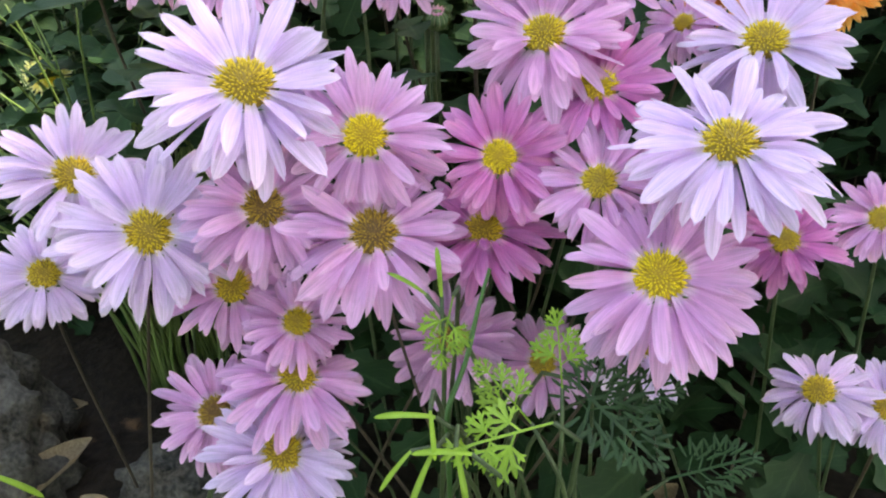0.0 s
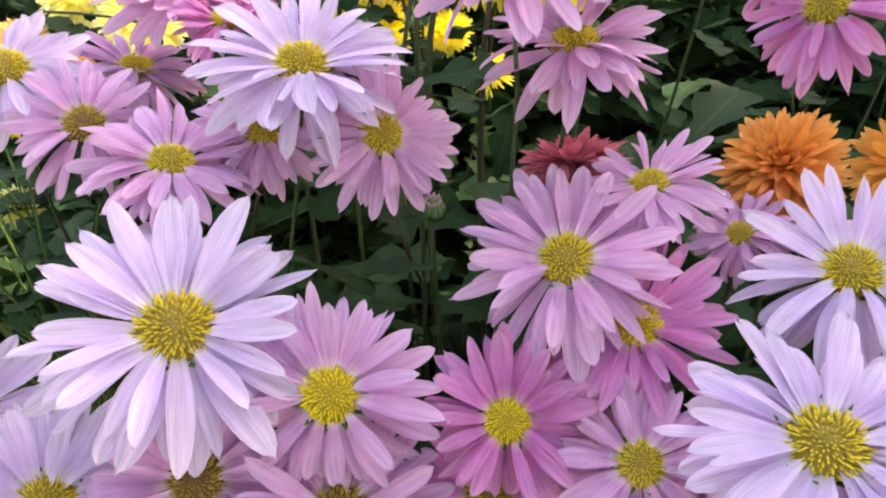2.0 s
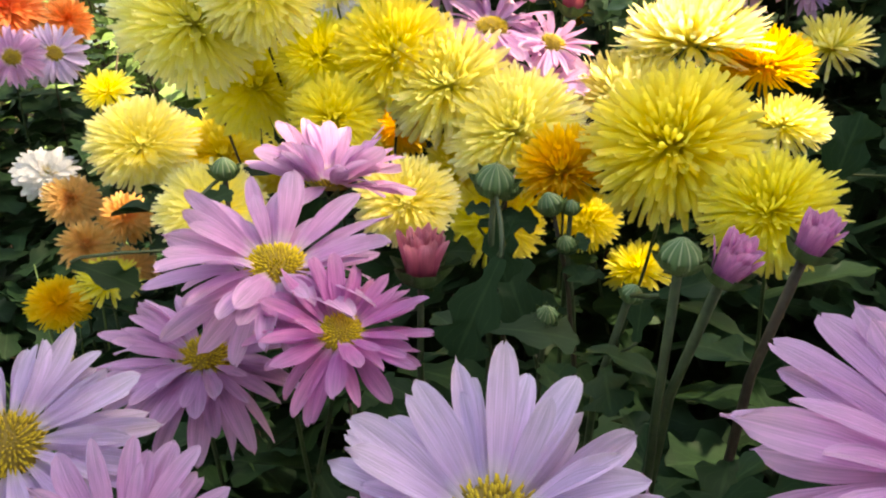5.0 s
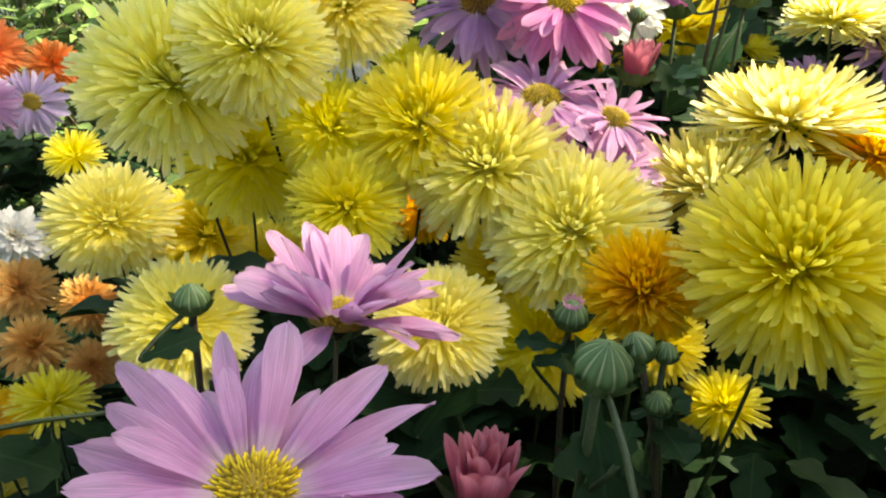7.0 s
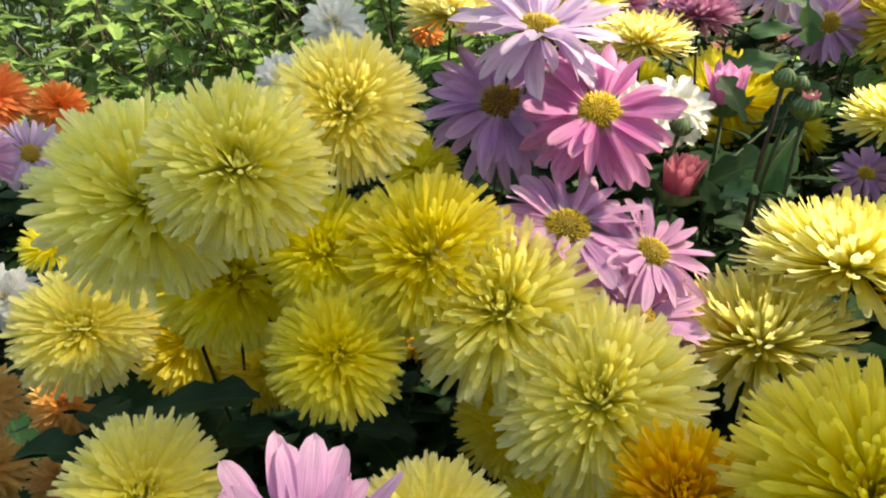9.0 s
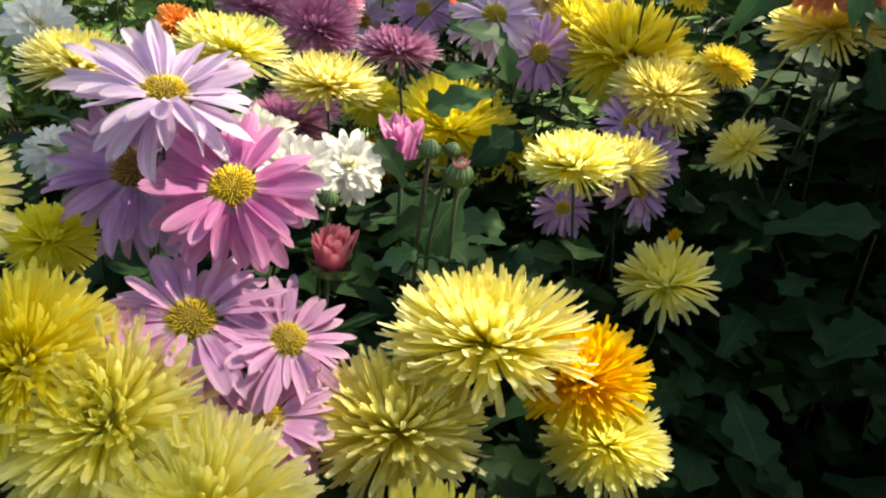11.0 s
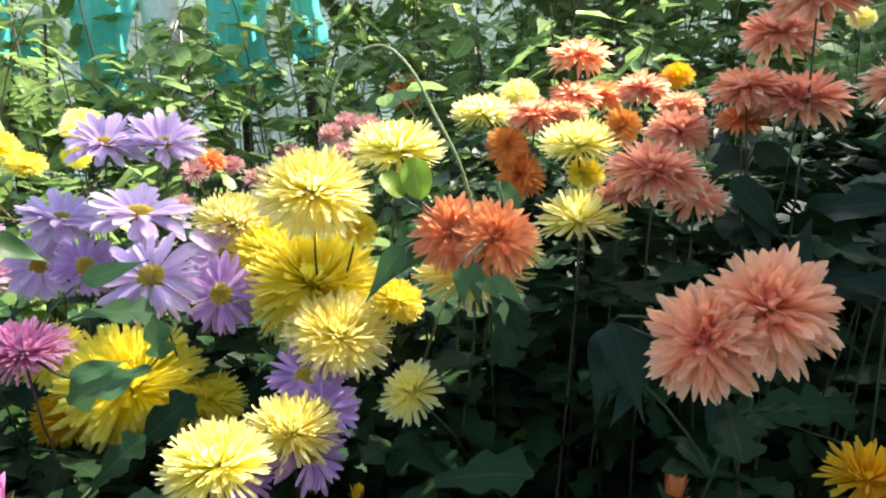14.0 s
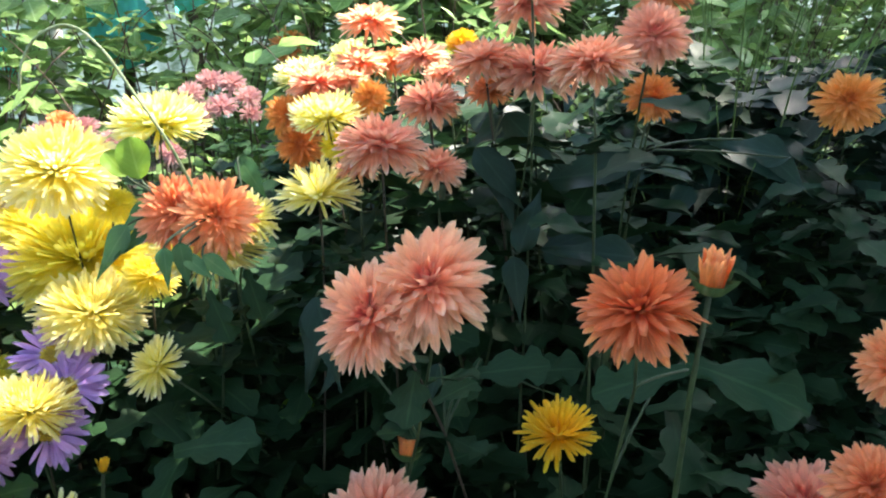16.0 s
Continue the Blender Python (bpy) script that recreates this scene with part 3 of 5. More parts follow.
CANOPY, HEADS, STEM_LEAVES, STEMS = [], [], [], []


def stem_and_leaves(root, head, face, leaves, kind="lobed", radius=0.0010, size=(0.035, 0.06), first=0.05):
    """A stem from the ground to the head, with leaves along its upper part."""
    foot = root.matrix_basis.translation
    drop = head.z
    pts = bent(head, -face * 0.55 * drop, foot, Vector((0, 0, -0.6 * drop)), 10)
    V, Fc, U = tube(pts, [radius * (0.9 + 0.5 * i / 9) for i in range(10)])
    link_part("stem", mesh_of("stem", V, Fc, STEM if rng.random() < 0.75 else STEM_RED, U), root, Matrix())
    STEMS.append((root, pts))
    walked, last, k = 0.0, pts[0], 0
    todo = [first + i * rng.uniform(0.022, 0.04) for i in range(leaves)]
    turn = rng.uniform(0, 6.28)
    for i in range(1, 41):
        q = i / 40 * 9
        j = min(int(q), 8)
        p = pts[j].lerp(pts[j + 1], q - j)
        walked += (p - last).length
        last = p
        while k < len(todo) and walked > todo[k]:
            turn += 2.4
            out = Vector((math.cos(turn), math.sin(turn), rng.uniform(-0.25, 0.45)))
            length = rng.uniform(*size)
            ob = link_part("leaf", rng.choice(LEAF_MESHES[kind]), root, heading(p, out, size=length, roll=rng.uniform(-0.4, 0.4)))
            STEM_LEAVES.append((ob, p + out.normalized() * 0.6 * length))
            k += 1


def flower(form, place, face, width, colour, disc="mustard", leaves=4, lift=0.0, broad=1.0, foot=None):
    """One chrysanthemum: its head at place, looking along face, on a stem from the ground."""
    P, N = Vector(place), Vector(face).normalized()
    R = width / 2
    lean = Vector((-N.x, -N.y, 0)) * 0.05
    root = new(NAMES[form])
    root.empty_display_size = 0.02
    root.matrix_basis = Matrix.Translation((P.x + lean.x + rng.uniform(-0.15, 0.15), P.y + lean.y + 0.05 + rng.uniform(-0.07, 0.07), -0.01))
    if foot:
        root.matrix_basis = Matrix.Translation((foot[0], foot[1], -0.01))
    tagged(root, LABELS[form].format(SHADE[colour]), "flower", "chrysanthemums in the bed")
    x = N.orthogonal().normalized()
    turn = Matrix((x, N.cross(x), N)).transposed().to_4x4()
    head = Matrix.Translation(P) @ turn
    near = P.y < 1.30
    if form == "daisy":
        meshes = petals_for("daisy", colour)
        n1 = rng.randint(22, 24)
        n2 = rng.randint(22, 24)
        start = rng.uniform(0, 6.28)
        open_up = rng.uniform(0, 9) + lift
        poses = []
        broad *= 1.08
        for n, el, z, r0, size in ((n2, open_up - rng.uniform(7, 24), -0.04, 0.12, 0.90), (n1, open_up + 6, -0.01, 0.12, 0.86), (rng.randint(8, 11), open_up + 15, 0.01, 0.13, 0.70)):
            for k in range(n):
                if rng.random() < 0.03:
                    continue
                s = size * rng.uniform(0.78, 1.06)
                a = start + 2 * math.pi * (k + rng.uniform(-0.35, 0.35)) / n
                sink = (turn.to_3x3() @ Vector((math.cos(a), math.sin(a), 0))).z
                poses.append(spin(a, radians(el + (18 if sink < 0 else 5) * sink + rng.uniform(-13, 12) + (rng.uniform(-26, 9) if rng.random() < 0.18 else 0)), rng.uniform(-0.5, 0.5), r0, z, (s, s * broad * rng.uniform(0.85, 1.25), s * rng.uniform(0.7, 1.5))))
            start += math.pi / n
        scaled = head @ Matrix.Diagonal((R, R, R, 1))
        if near:
            for m in poses:
                link_part("petal", rng.choice(meshes), root, scaled @ m)
        else:
            pieces = [turned(strip(1, 0.12, 6, 3, rise=0.08, droop=rng.uniform(0, 0.3), cup=0.3, base=0.36), m) for m in poses]
            V, Fc, U = joined(pieces)
            link_part("petals", mesh_of("petals", V, Fc, PETALS[colour], U), root, scaled)
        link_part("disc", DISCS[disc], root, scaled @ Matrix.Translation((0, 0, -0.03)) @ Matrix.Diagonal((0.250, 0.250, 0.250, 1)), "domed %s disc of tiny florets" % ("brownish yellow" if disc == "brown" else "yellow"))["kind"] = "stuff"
    else:
        scaled = head @ Matrix.Translation((0, 0, -0.25 * R)) @ Matrix.Diagonal((R * rng.uniform(0.94, 1.04), R * rng.uniform(0.94, 1.04), R * (rng.uniform(0.88, 1.08) if form == "saucer" or N.z > 0.85 else rng.uniform(0.72, 0.95)), 1))
        if near:
            meshes = petals_for(form, colour)
            for m in whorl_poses(WHORLS[form][0], rng):
                link_part("petal", rng.choice(meshes), root, scaled @ m)
        link_part("inner_petals" if near else "petals", core_for(form, colour, not near), root, scaled @ Matrix.Rotation(rng.uniform(0, 6.28), 4, "Z"))
        scaled = head @ Matrix.Translation((0, 0, -0.28 * R)) @ Matrix.Diagonal((R, R, R, 1))
    link_part("calyx", CALYX, root, scaled @ Matrix.Translation((0, 0, -0.02)))
    stem_and_leaves(root, P - N * (0.1 * R if form == "daisy" else 0.3 * R), N, leaves, first=0.03 + 0.3 * width)
    CANOPY.append((P.x, P.y, P.z))
    HEADS.append((P.x, P.y, P.z, R))
    return root


def daisy(place, face, width, colour, disc="mustard", lift=0.0, broad=1.0):
    return flower("daisy", place, face, width, colour, disc, lift=lift, broad=broad)


def quilled(place, face, width, colour):
    return flower("quilled", place, face, width, colour)


def saucer(place, face, width, colour):
    return flower("saucer", place, face, width, colour)


def loose(place, face, width, colour, foot=None):
    return flower("loose", place, face, width, colour, foot=foot)


def double(place, face, width, colour):
    return flower("double", place, face, width, colour)


def white_bloom(place, face, width):
    return flower("white", place, face, width, "white")


# ---- ground and background ----
def ground():
    n = 60
    g = np.linspace(-1, 1, n + 1)
    g = np.sign(g) * np.abs(g) ** 3
    V, Fc, U = [], [], []
    for i in range(n + 1):
        for j in range(n + 1):
            x, y = g[i] * 60 + 0.2, g[j] * 60 + 0.8
            z = 0.03 * noise.noise((x * 6, y * 6, 0)) + 0.012 * noise.noise((x * 22, y * 22, 3))
            V.append((x, y, z if abs(x) < 4 and abs(y) < 5 else 0))
            U.append((x, y))
    for i in range(n):
        for j in range(n):
            Fc.append((i * (n + 1) + j, (i + 1) * (n + 1) + j, (i + 1) * (n + 1) + j + 1, i * (n + 1) + j + 1))
    tagged(new("ground", mesh_of("ground", V, Fc, SOIL, U)), "dark crumbly garden soil under the flower bed", "ground", kind="structure")


ground()

# ---- flowers ----
daisy((0.079, 0.453, 0.466), (0.27, -0.46, 0.85), 0.107, "lavender", broad=1.05)
daisy((0.132, 0.449, 0.442), (0.09, -0.79, 0.60), 0.081, "pink", "bright", lift=-6)
daisy((0.193, 0.455, 0.428), (0.01, -0.81, 0.59), 0.067, "rose", "bright")
daisy((0.239, 0.482, 0.452), (-0.08, -0.49, 0.87), 0.077, "rose", "bright")
daisy((0.238, 0.444, 0.420), (-0.11, -0.64, 0.76), 0.064, "pink")
daisy((0.287, 0.427, 0.446), (-0.09, -0.35, 0.93), 0.092, "lavender")
daisy((0.317, 0.495, 0.468), (-0.20, -0.44, 0.87), 0.087, "lavender")
daisy((0.134, 0.435, 0.399), (0.17, -0.53, 0.83), 0.093, "pink", "brown")
daisy((0.214, 0.489, 0.475), (-0.02, -0.48, 0.87), 0.085, "pink")
daisy((0.025, 0.432, 0.401), (0.45, -0.65, 0.61), 0.089, "lavender")
daisy((0.261, 0.405, 0.395), (-0.09, -0.49, 0.87), 0.091, "pink", "bright", broad=1.10)
daisy((-0.052, 0.451, 0.364), (0.54, -0.49, 0.69), 0.066, "lavender")
daisy((-0.022, 0.460, 0.418), (0.50, -0.56, 0.66), 0.080, "lavender")
daisy((0.082, 0.438, 0.411), (0.30, -0.57, 0.76), 0.080, "pink", "brown")
daisy((0.185, 0.463, 0.384), (0.02, -0.39, 0.92), 0.078, "rose")
daisy((0.039, 0.421, 0.294), (0.07, -0.56, 0.83), 0.074, "pink", "brown")
daisy((0.089, 0.420, 0.322), (0.33, -0.26, 0.91), 0.079, "pink")
daisy((0.080, 0.401, 0.286), (0.27, -0.34, 0.90), 0.085, "lavender")
daisy((0.358, 0.439, 0.301), (-0.36, -0.35, 0.86), 0.062, "lavender", lift=-22)
daisy((0.394, 0.437, 0.292), (-0.43, -0.41, 0.80), 0.059, "lavender")
daisy((0.052, 0.449, 0.358), (0.33, -0.47, 0.81), 0.075, "pink")
daisy((0.089, 0.434, 0.346), (0.26, -0.45, 0.85), 0.061, "pink")
daisy((0.164, 0.478, 0.301), (0.07, -0.55, 0.83), 0.080, "pink", "brown")
daisy((0.218, 0.482, 0.280), (-0.05, -0.53, 0.85), 0.068, "pink")
daisy((0.267, 0.453, 0.319), (-0.07, -0.45, 0.89), 0.069, "lavender")
daisy((0.329, 0.452, 0.384), (-0.21, -0.46, 0.86), 0.057, "rose")
daisy((0.370, 0.452, 0.396), (-0.43, -0.60, 0.68), 0.047, "pink")
daisy((0.246, 0.513, 0.495), (-0.17, -0.29, 0.94), 0.059, "pink")
daisy((0.286, 0.525, 0.469), (-0.32, -0.53, 0.79), 0.043, "pink")
double((0.304, 0.545, 0.495), (-0.34, -0.56, 0.75), 0.058, "orange")
double((0.385, 0.599, 0.473), (-0.39, -0.71, 0.59), 0.058, "orange")
daisy((-0.034, 0.558, 0.536), (0.45, -0.39, 0.80), 0.081, "lavender")
daisy((0.109, 0.540, 0.538), (0.18, -0.40, 0.90), 0.093, "lavender", lift=4, broad=1.12)
daisy((0.140, 0.539, 0.508), (0.39, -0.75, 0.53), 0.070, "pink")
daisy((0.056, 0.518, 0.504), (0.30, -0.28, 0.91), 0.075, "pink")
daisy((0.008, 0.541, 0.514), (0.29, -0.62, 0.73), 0.071, "pink", "brown")
daisy((0.086, 0.546, 0.509), (0.29, -0.65, 0.70), 0.064, "pink")
daisy((0.051, 0.612, 0.547), (0.22, -0.26, 0.94), 0.063, "rose", "bright", lift=14)
daisy((0.019, 0.640, 0.558), (0.21, -0.16, 0.96), 0.093, "pink", "bright", lift=14, broad=1.15)
daisy((0.012, 0.727, 0.564), (0.18, 0.03, 0.98), 0.082, "pink", lift=30, broad=1.35)
daisy((-0.014, 0.635, 0.520), (0.29, -0.16, 0.94), 0.080, "pink", "bright", lift=10)
daisy((0.193, 0.521, 0.576), (-0.17, -0.16, 0.97), 0.081, "pink", "bright", lift=15, broad=1.20)
daisy((0.218, 0.540, 0.544), (-0.05, -0.25, 0.97), 0.075, "pink", broad=1.15)
daisy((0.227, 0.557, 0.573), (-0.04, -0.30, 0.95), 0.060, "pink", "bright", lift=12)
double((0.219, 0.554, 0.496), (-0.12, 0.10, 0.99), 0.052, "wine")
daisy((0.357, 0.662, 0.539), (-0.34, -0.68, 0.65), 0.089, "rose")
daisy((0.356, 0.733, 0.550), (-0.29, -0.73, 0.61), 0.063, "rose")
daisy((0.307, 0.669, 0.625), (-0.15, -0.63, 0.77), 0.069, "pink")
quilled((-0.110, 0.852, 0.639), (0.42, -0.70, 0.57), 0.098, "lemon")
quilled((-0.061, 0.847, 0.656), (0.41, -0.70, 0.58), 0.081, "lemon")
quilled((-0.032, 0.901, 0.674), (0.31, -0.80, 0.52), 0.077, "lemon")
quilled((-0.089, 0.885, 0.592), (0.33, -0.67, 0.67), 0.085, "yellow")
quilled((-0.192, 0.897, 0.548), (0.38, -0.58, 0.72), 0.079, "lemon")
quilled((-0.019, 0.840, 0.576), (0.20, -0.69, 0.70), 0.060, "yellow")
quilled((-0.037, 0.877, 0.610), (0.22, -0.69, 0.69), 0.062, "yellow")
quilled((0.010, 0.878, 0.613), (0.00, -0.73, 0.68), 0.080, "yellow")
quilled((0.047, 0.869, 0.594), (0.00, -0.70, 0.71), 0.088, "lemon")
quilled((0.091, 0.839, 0.570), (-0.13, -0.66, 0.74), 0.087, "lemon")
saucer((0.164, 0.904, 0.579), (-0.10, -0.15, 0.98), 0.089, "lemon")
saucer((0.206, 0.931, 0.612), (-0.02, 0.07, 1.00), 0.100, "lemon")
saucer((0.252, 0.924, 0.593), (-0.10, -0.23, 0.97), 0.067, "golden")
quilled((0.176, 0.785, 0.575), (-0.20, -0.64, 0.74), 0.093, "yellow")
quilled((0.216, 0.741, 0.552), (-0.22, -0.55, 0.80), 0.062, "yellow")
saucer((0.122, 0.800, 0.554), (-0.06, -0.60, 0.80), 0.057, "golden")
quilled((0.038, 0.775, 0.544), (0.11, -0.54, 0.84), 0.060, "lemon")
quilled((0.056, 0.871, 0.534), (0.06, -0.69, 0.72), 0.055, "yellow")
quilled((-0.082, 0.787, 0.533), (0.41, -0.53, 0.74), 0.067, "lemon")
quilled((0.081, 0.827, 0.513), (-0.01, -0.53, 0.85), 0.063, "yellow")
quilled((0.138, 0.846, 0.506), (-0.14, -0.61, 0.78), 0.043, "yellow")
loose((0.171, 0.850, 0.472), (-0.21, -0.44, 0.87), 0.046, "yellow")
quilled((-0.147, 0.935, 0.529), (0.38, -0.61, 0.70), 0.080, "yellow")
quilled((-0.007, 0.956, 0.543), (0.11, -0.71, 0.70), 0.052, "golden")
quilled((-0.097, 0.928, 0.515), (0.29, -0.61, 0.74), 0.052, "yellow")
loose((-0.242, 0.938, 0.578), (0.19, -0.63, 0.75), 0.047, "yellow")
loose((-0.177, 0.803, 0.475), (0.17, -0.15, 0.97), 0.049, "yellow")
quilled((-0.226, 0.813, 0.450), (0.52, -0.32, 0.79), 0.043, "golden")
loose((-0.307, 0.878, 0.342), (0.23, -0.36, 0.90), 0.060, "lemon")
double((-0.241, 0.870, 0.507), (0.59, -0.52, 0.62), 0.045, "peach")
double((-0.240, 0.926, 0.474), (0.53, -0.56, 0.64), 0.048, "peach")
double((-0.221, 0.848, 0.480), (0.53, -0.40, 0.74), 0.044, "peach")
double((-0.224, 0.898, 0.439), (0.51, -0.50, 0.70), 0.042, "peach")
daisy((-0.486, 1.138, 0.581), (0.64, -0.65, 0.41), 0.076, "pink")
daisy((-0.468, 1.184, 0.579), (0.65, -0.58, 0.50), 0.080, "lavender")
white_bloom((-0.439, 1.092, 0.466), (0.53, -0.46, 0.71), 0.073)
white_bloom((-0.466, 1.112, 0.462), (0.55, -0.52, 0.66), 0.061)
double((-0.541, 1.217, 0.635), (0.61, -0.66, 0.44), 0.093, "scarlet")
double((-0.538, 1.317, 0.611), (0.56, -0.69, 0.46), 0.070, "scarlet")
quilled((-0.012, 0.965, 0.635), (0.21, -0.36, 0.91), 0.045, "yellow")
quilled((0.271, 0.933, 0.551), (-0.07, -0.14, 0.99), 0.065, "lemon")
loose((0.339, 1.066, 0.586), (-0.20, -0.33, 0.92), 0.077, "lemon")
saucer((0.274, 1.095, 0.658), (-0.06, -0.05, 1.00), 0.071, "lemon")
saucer((0.323, 1.148, 0.647), (0.03, -0.05, 1.00), 0.071, "lemon")
loose((0.408, 1.148, 0.662), (-0.62, -0.36, 0.70), 0.056, "lemon", foot=(0.72, 1.24))
daisy((0.336, 1.184, 0.665), (0.08, -0.64, 0.76), 0.065, "purple")
daisy((0.346, 1.165, 0.645), (0.16, -0.69, 0.71), 0.062, "purple")
daisy((0.283, 1.157, 0.602), (-0.05, -0.64, 0.76), 0.052, "purple")
daisy((0.334, 1.140, 0.623), (0.28, -0.59, 0.76), 0.062, "purple")
daisy((0.051, 0.964, 0.706), (0.19, -0.36, 0.91), 0.091, "lavender", lift=10)
daisy((0.031, 0.972, 0.667), (-0.01, -0.63, 0.77), 0.092, "purple", "brown", broad=1.15)
daisy((0.084, 0.948, 0.667), (0.11, -0.65, 0.75), 0.086, "rose", "bright", broad=1.15)
daisy((0.073, 0.911, 0.616), (0.12, -0.43, 0.89), 0.087, "pink", broad=1.15)
daisy((0.108, 0.891, 0.579), (-0.04, -0.47, 0.88), 0.070, "pink", broad=1.15)
daisy((0.113, 0.918, 0.604), (0.32, -0.36, 0.88), 0.074, "pink")
saucer((-0.002, 0.998, 0.719), (0.07, -0.05, 1.00), 0.060, "lemon")
saucer((0.064, 1.034, 0.727), (0.03, -0.05, 1.00), 0.064, "lemon")
saucer((0.109, 1.095, 0.704), (0.00, -0.05, 1.00), 0.071, "lemon")
saucer((0.152, 1.165, 0.720), (0.03, -0.05, 1.00), 0.060, "magenta")
saucer((0.090, 1.189, 0.732), (0.18, -0.64, 0.74), 0.065, "magenta")
saucer((0.042, 1.200, 0.745), (0.06, -0.05, 1.00), 0.058, "magenta")
saucer((0.078, 1.129, 0.672), (0.11, -0.05, 0.99), 0.058, "magenta")
saucer((0.041, 1.257, 0.796), (0.10, -0.05, 0.99), 0.060, "magenta")
saucer((0.086, 1.249, 0.794), (0.08, -0.05, 1.00), 0.075, "magenta")
saucer((0.090, 1.256, 0.751), (0.08, -0.05, 1.00), 0.062, "magenta")
saucer((0.080, 1.164, 0.675), (0.03, -0.05, 1.00), 0.060, "magenta")
white_bloom((0.104, 1.010, 0.664), (0.22, -0.60, 0.75), 0.062)
white_bloom((0.132, 1.022, 0.664), (0.32, -0.76, 0.56), 0.050)
white_bloom((0.078, 1.040, 0.676), (0.20, -0.50, 0.80), 0.050)
white_bloom((-0.205, 1.359, 0.710), (0.35, -0.76, 0.55), 0.083)
white_bloom((-0.244, 1.302, 0.655), (0.40, -0.68, 0.61), 0.071)
white_bloom((-0.121, 1.193, 0.623), (0.35, -0.73, 0.58), 0.054)
daisy((0.226, 1.232, 0.741), (0.01, -0.64, 0.77), 0.083, "lavender")
daisy((0.273, 1.277, 0.709), (-0.05, -0.90, 0.43), 0.077, "purple")
daisy((0.169, 1.409, 0.830), (0.09, -0.32, 0.94), 0.080, "lavender", lift=26)
daisy((0.223, 1.405, 0.828), (0.09, -0.32, 0.94), 0.087, "lavender", lift=26)
daisy((0.130, 1.378, 0.765), (0.15, -0.19, 0.97), 0.080, "lavender", lift=16)
daisy((0.210, 1.310, 0.777), (0.15, -0.19, 0.97), 0.099, "lavender", lift=8)
daisy((0.277, 1.320, 0.732), (0.24, -0.67, 0.70), 0.074, "lavender")
daisy((0.108, 1.371, 0.724), (0.14, -0.80, 0.59), 0.071, "lavender")
daisy((0.168, 1.284, 0.741), (0.09, -0.87, 0.48), 0.058, "purple")
quilled((0.354, 1.233, 0.810), (0.05, -0.44, 0.90), 0.090, "lemon")
saucer((0.287, 1.358, 0.764), (0.01, -0.05, 1.00), 0.085, "lemon")
quilled((0.353, 1.280, 0.725), (0.07, -0.42, 0.91), 0.127, "yellow")
quilled((0.319, 1.316, 0.741), (0.10, -0.45, 0.89), 0.082, "yellow")
quilled((0.366, 1.204, 0.698), (0.07, -0.34, 0.94), 0.088, "lemon")
quilled((0.414, 1.206, 0.717), (0.21, -0.37, 0.90), 0.044, "yellow")
quilled((0.390, 1.248, 0.768), (0.22, -0.45, 0.86), 0.035, "yellow")
saucer((0.430, 1.285, 0.833), (-0.02, -0.05, 1.00), 0.085, "lemon")
quilled((0.197, 1.255, 0.655), (0.06, -0.49, 0.87), 0.122, "yellow")
quilled((0.122, 1.322, 0.659), (0.12, -0.50, 0.86), 0.062, "yellow")
quilled((0.257, 1.264, 0.630), (0.39, -0.22, 0.89), 0.067, "yellow")
quilled((0.127, 1.316, 0.601), (0.12, -0.44, 0.89), 0.057, "golden")
saucer((0.463, 1.159, 0.756), (-0.12, -0.05, 0.99), 0.088, "lemon")
loose((0.492, 1.145, 0.773), (0.24, -0.46, 0.85), 0.053, "lemon")
double((0.439, 1.132, 0.785), (-0.42, -0.69, 0.59), 0.061, "coral")
double((0.468, 1.112, 0.783), (-0.10, -0.79, 0.60), 0.060, "coral")
loose((0.545, 1.153, 0.787), (-0.05, -0.05, 1.00), 0.072, "lemon")
saucer((0.563, 1.199, 0.839), (-0.08, -0.05, 1.00), 0.066, "lemon")
quilled((0.571, 1.200, 0.811), (-0.21, -0.48, 0.85), 0.032, "yellow")
double((0.589, 1.122, 0.828), (-0.03, -0.18, 0.98), 0.074, "salmon")
double((0.639, 1.147, 0.800), (-0.01, -0.19, 0.98), 0.053, "salmon")
double((0.576, 1.151, 0.803), (-0.07, -0.10, 0.99), 0.039, "salmon")
double((0.543, 1.314, 0.825), (-0.22, -0.76, 0.61), 0.049, "orange")
double((0.551, 1.300, 0.798), (-0.25, -0.79, 0.56), 0.052, "orange")
saucer((0.603, 1.598, 0.847), (-0.07, -0.05, 1.00), 0.086, "lemon")
quilled((0.671, 1.638, 0.866), (-0.19, -0.61, 0.77), 0.056, "lemon")
double((0.577, 1.332, 0.856), (-0.07, -0.14, 0.99), 0.065, "salmon")
double((0.608, 1.323, 0.857), (-0.03, -0.15, 0.99), 0.045, "salmon")
double((0.623, 1.344, 0.874), (-0.08, -0.15, 0.99), 0.061, "salmon")
double((0.659, 1.354, 0.871), (-0.16, -0.25, 0.95), 0.050, "coral")
double((0.675, 1.300, 0.879), (-0.10, -0.14, 0.98), 0.058, "salmon")
quilled((0.724, 1.321, 0.887), (-0.32, -0.56, 0.77), 0.034, "golden")
double((0.642, 1.375, 0.914), (-0.09, -0.16, 0.98), 0.072, "salmon")
double((0.680, 1.241, 0.865), (-0.11, -0.13, 0.98), 0.046, "salmon")
double((0.649, 1.191, 0.847), (-0.03, -0.17, 0.98), 0.061, "salmon")
double((0.597, 1.190, 0.849), (-0.35, -0.72, 0.60), 0.034, "orange")
double((0.682, 1.156, 0.883), (-0.17, -0.11, 0.98), 0.062, "salmon")
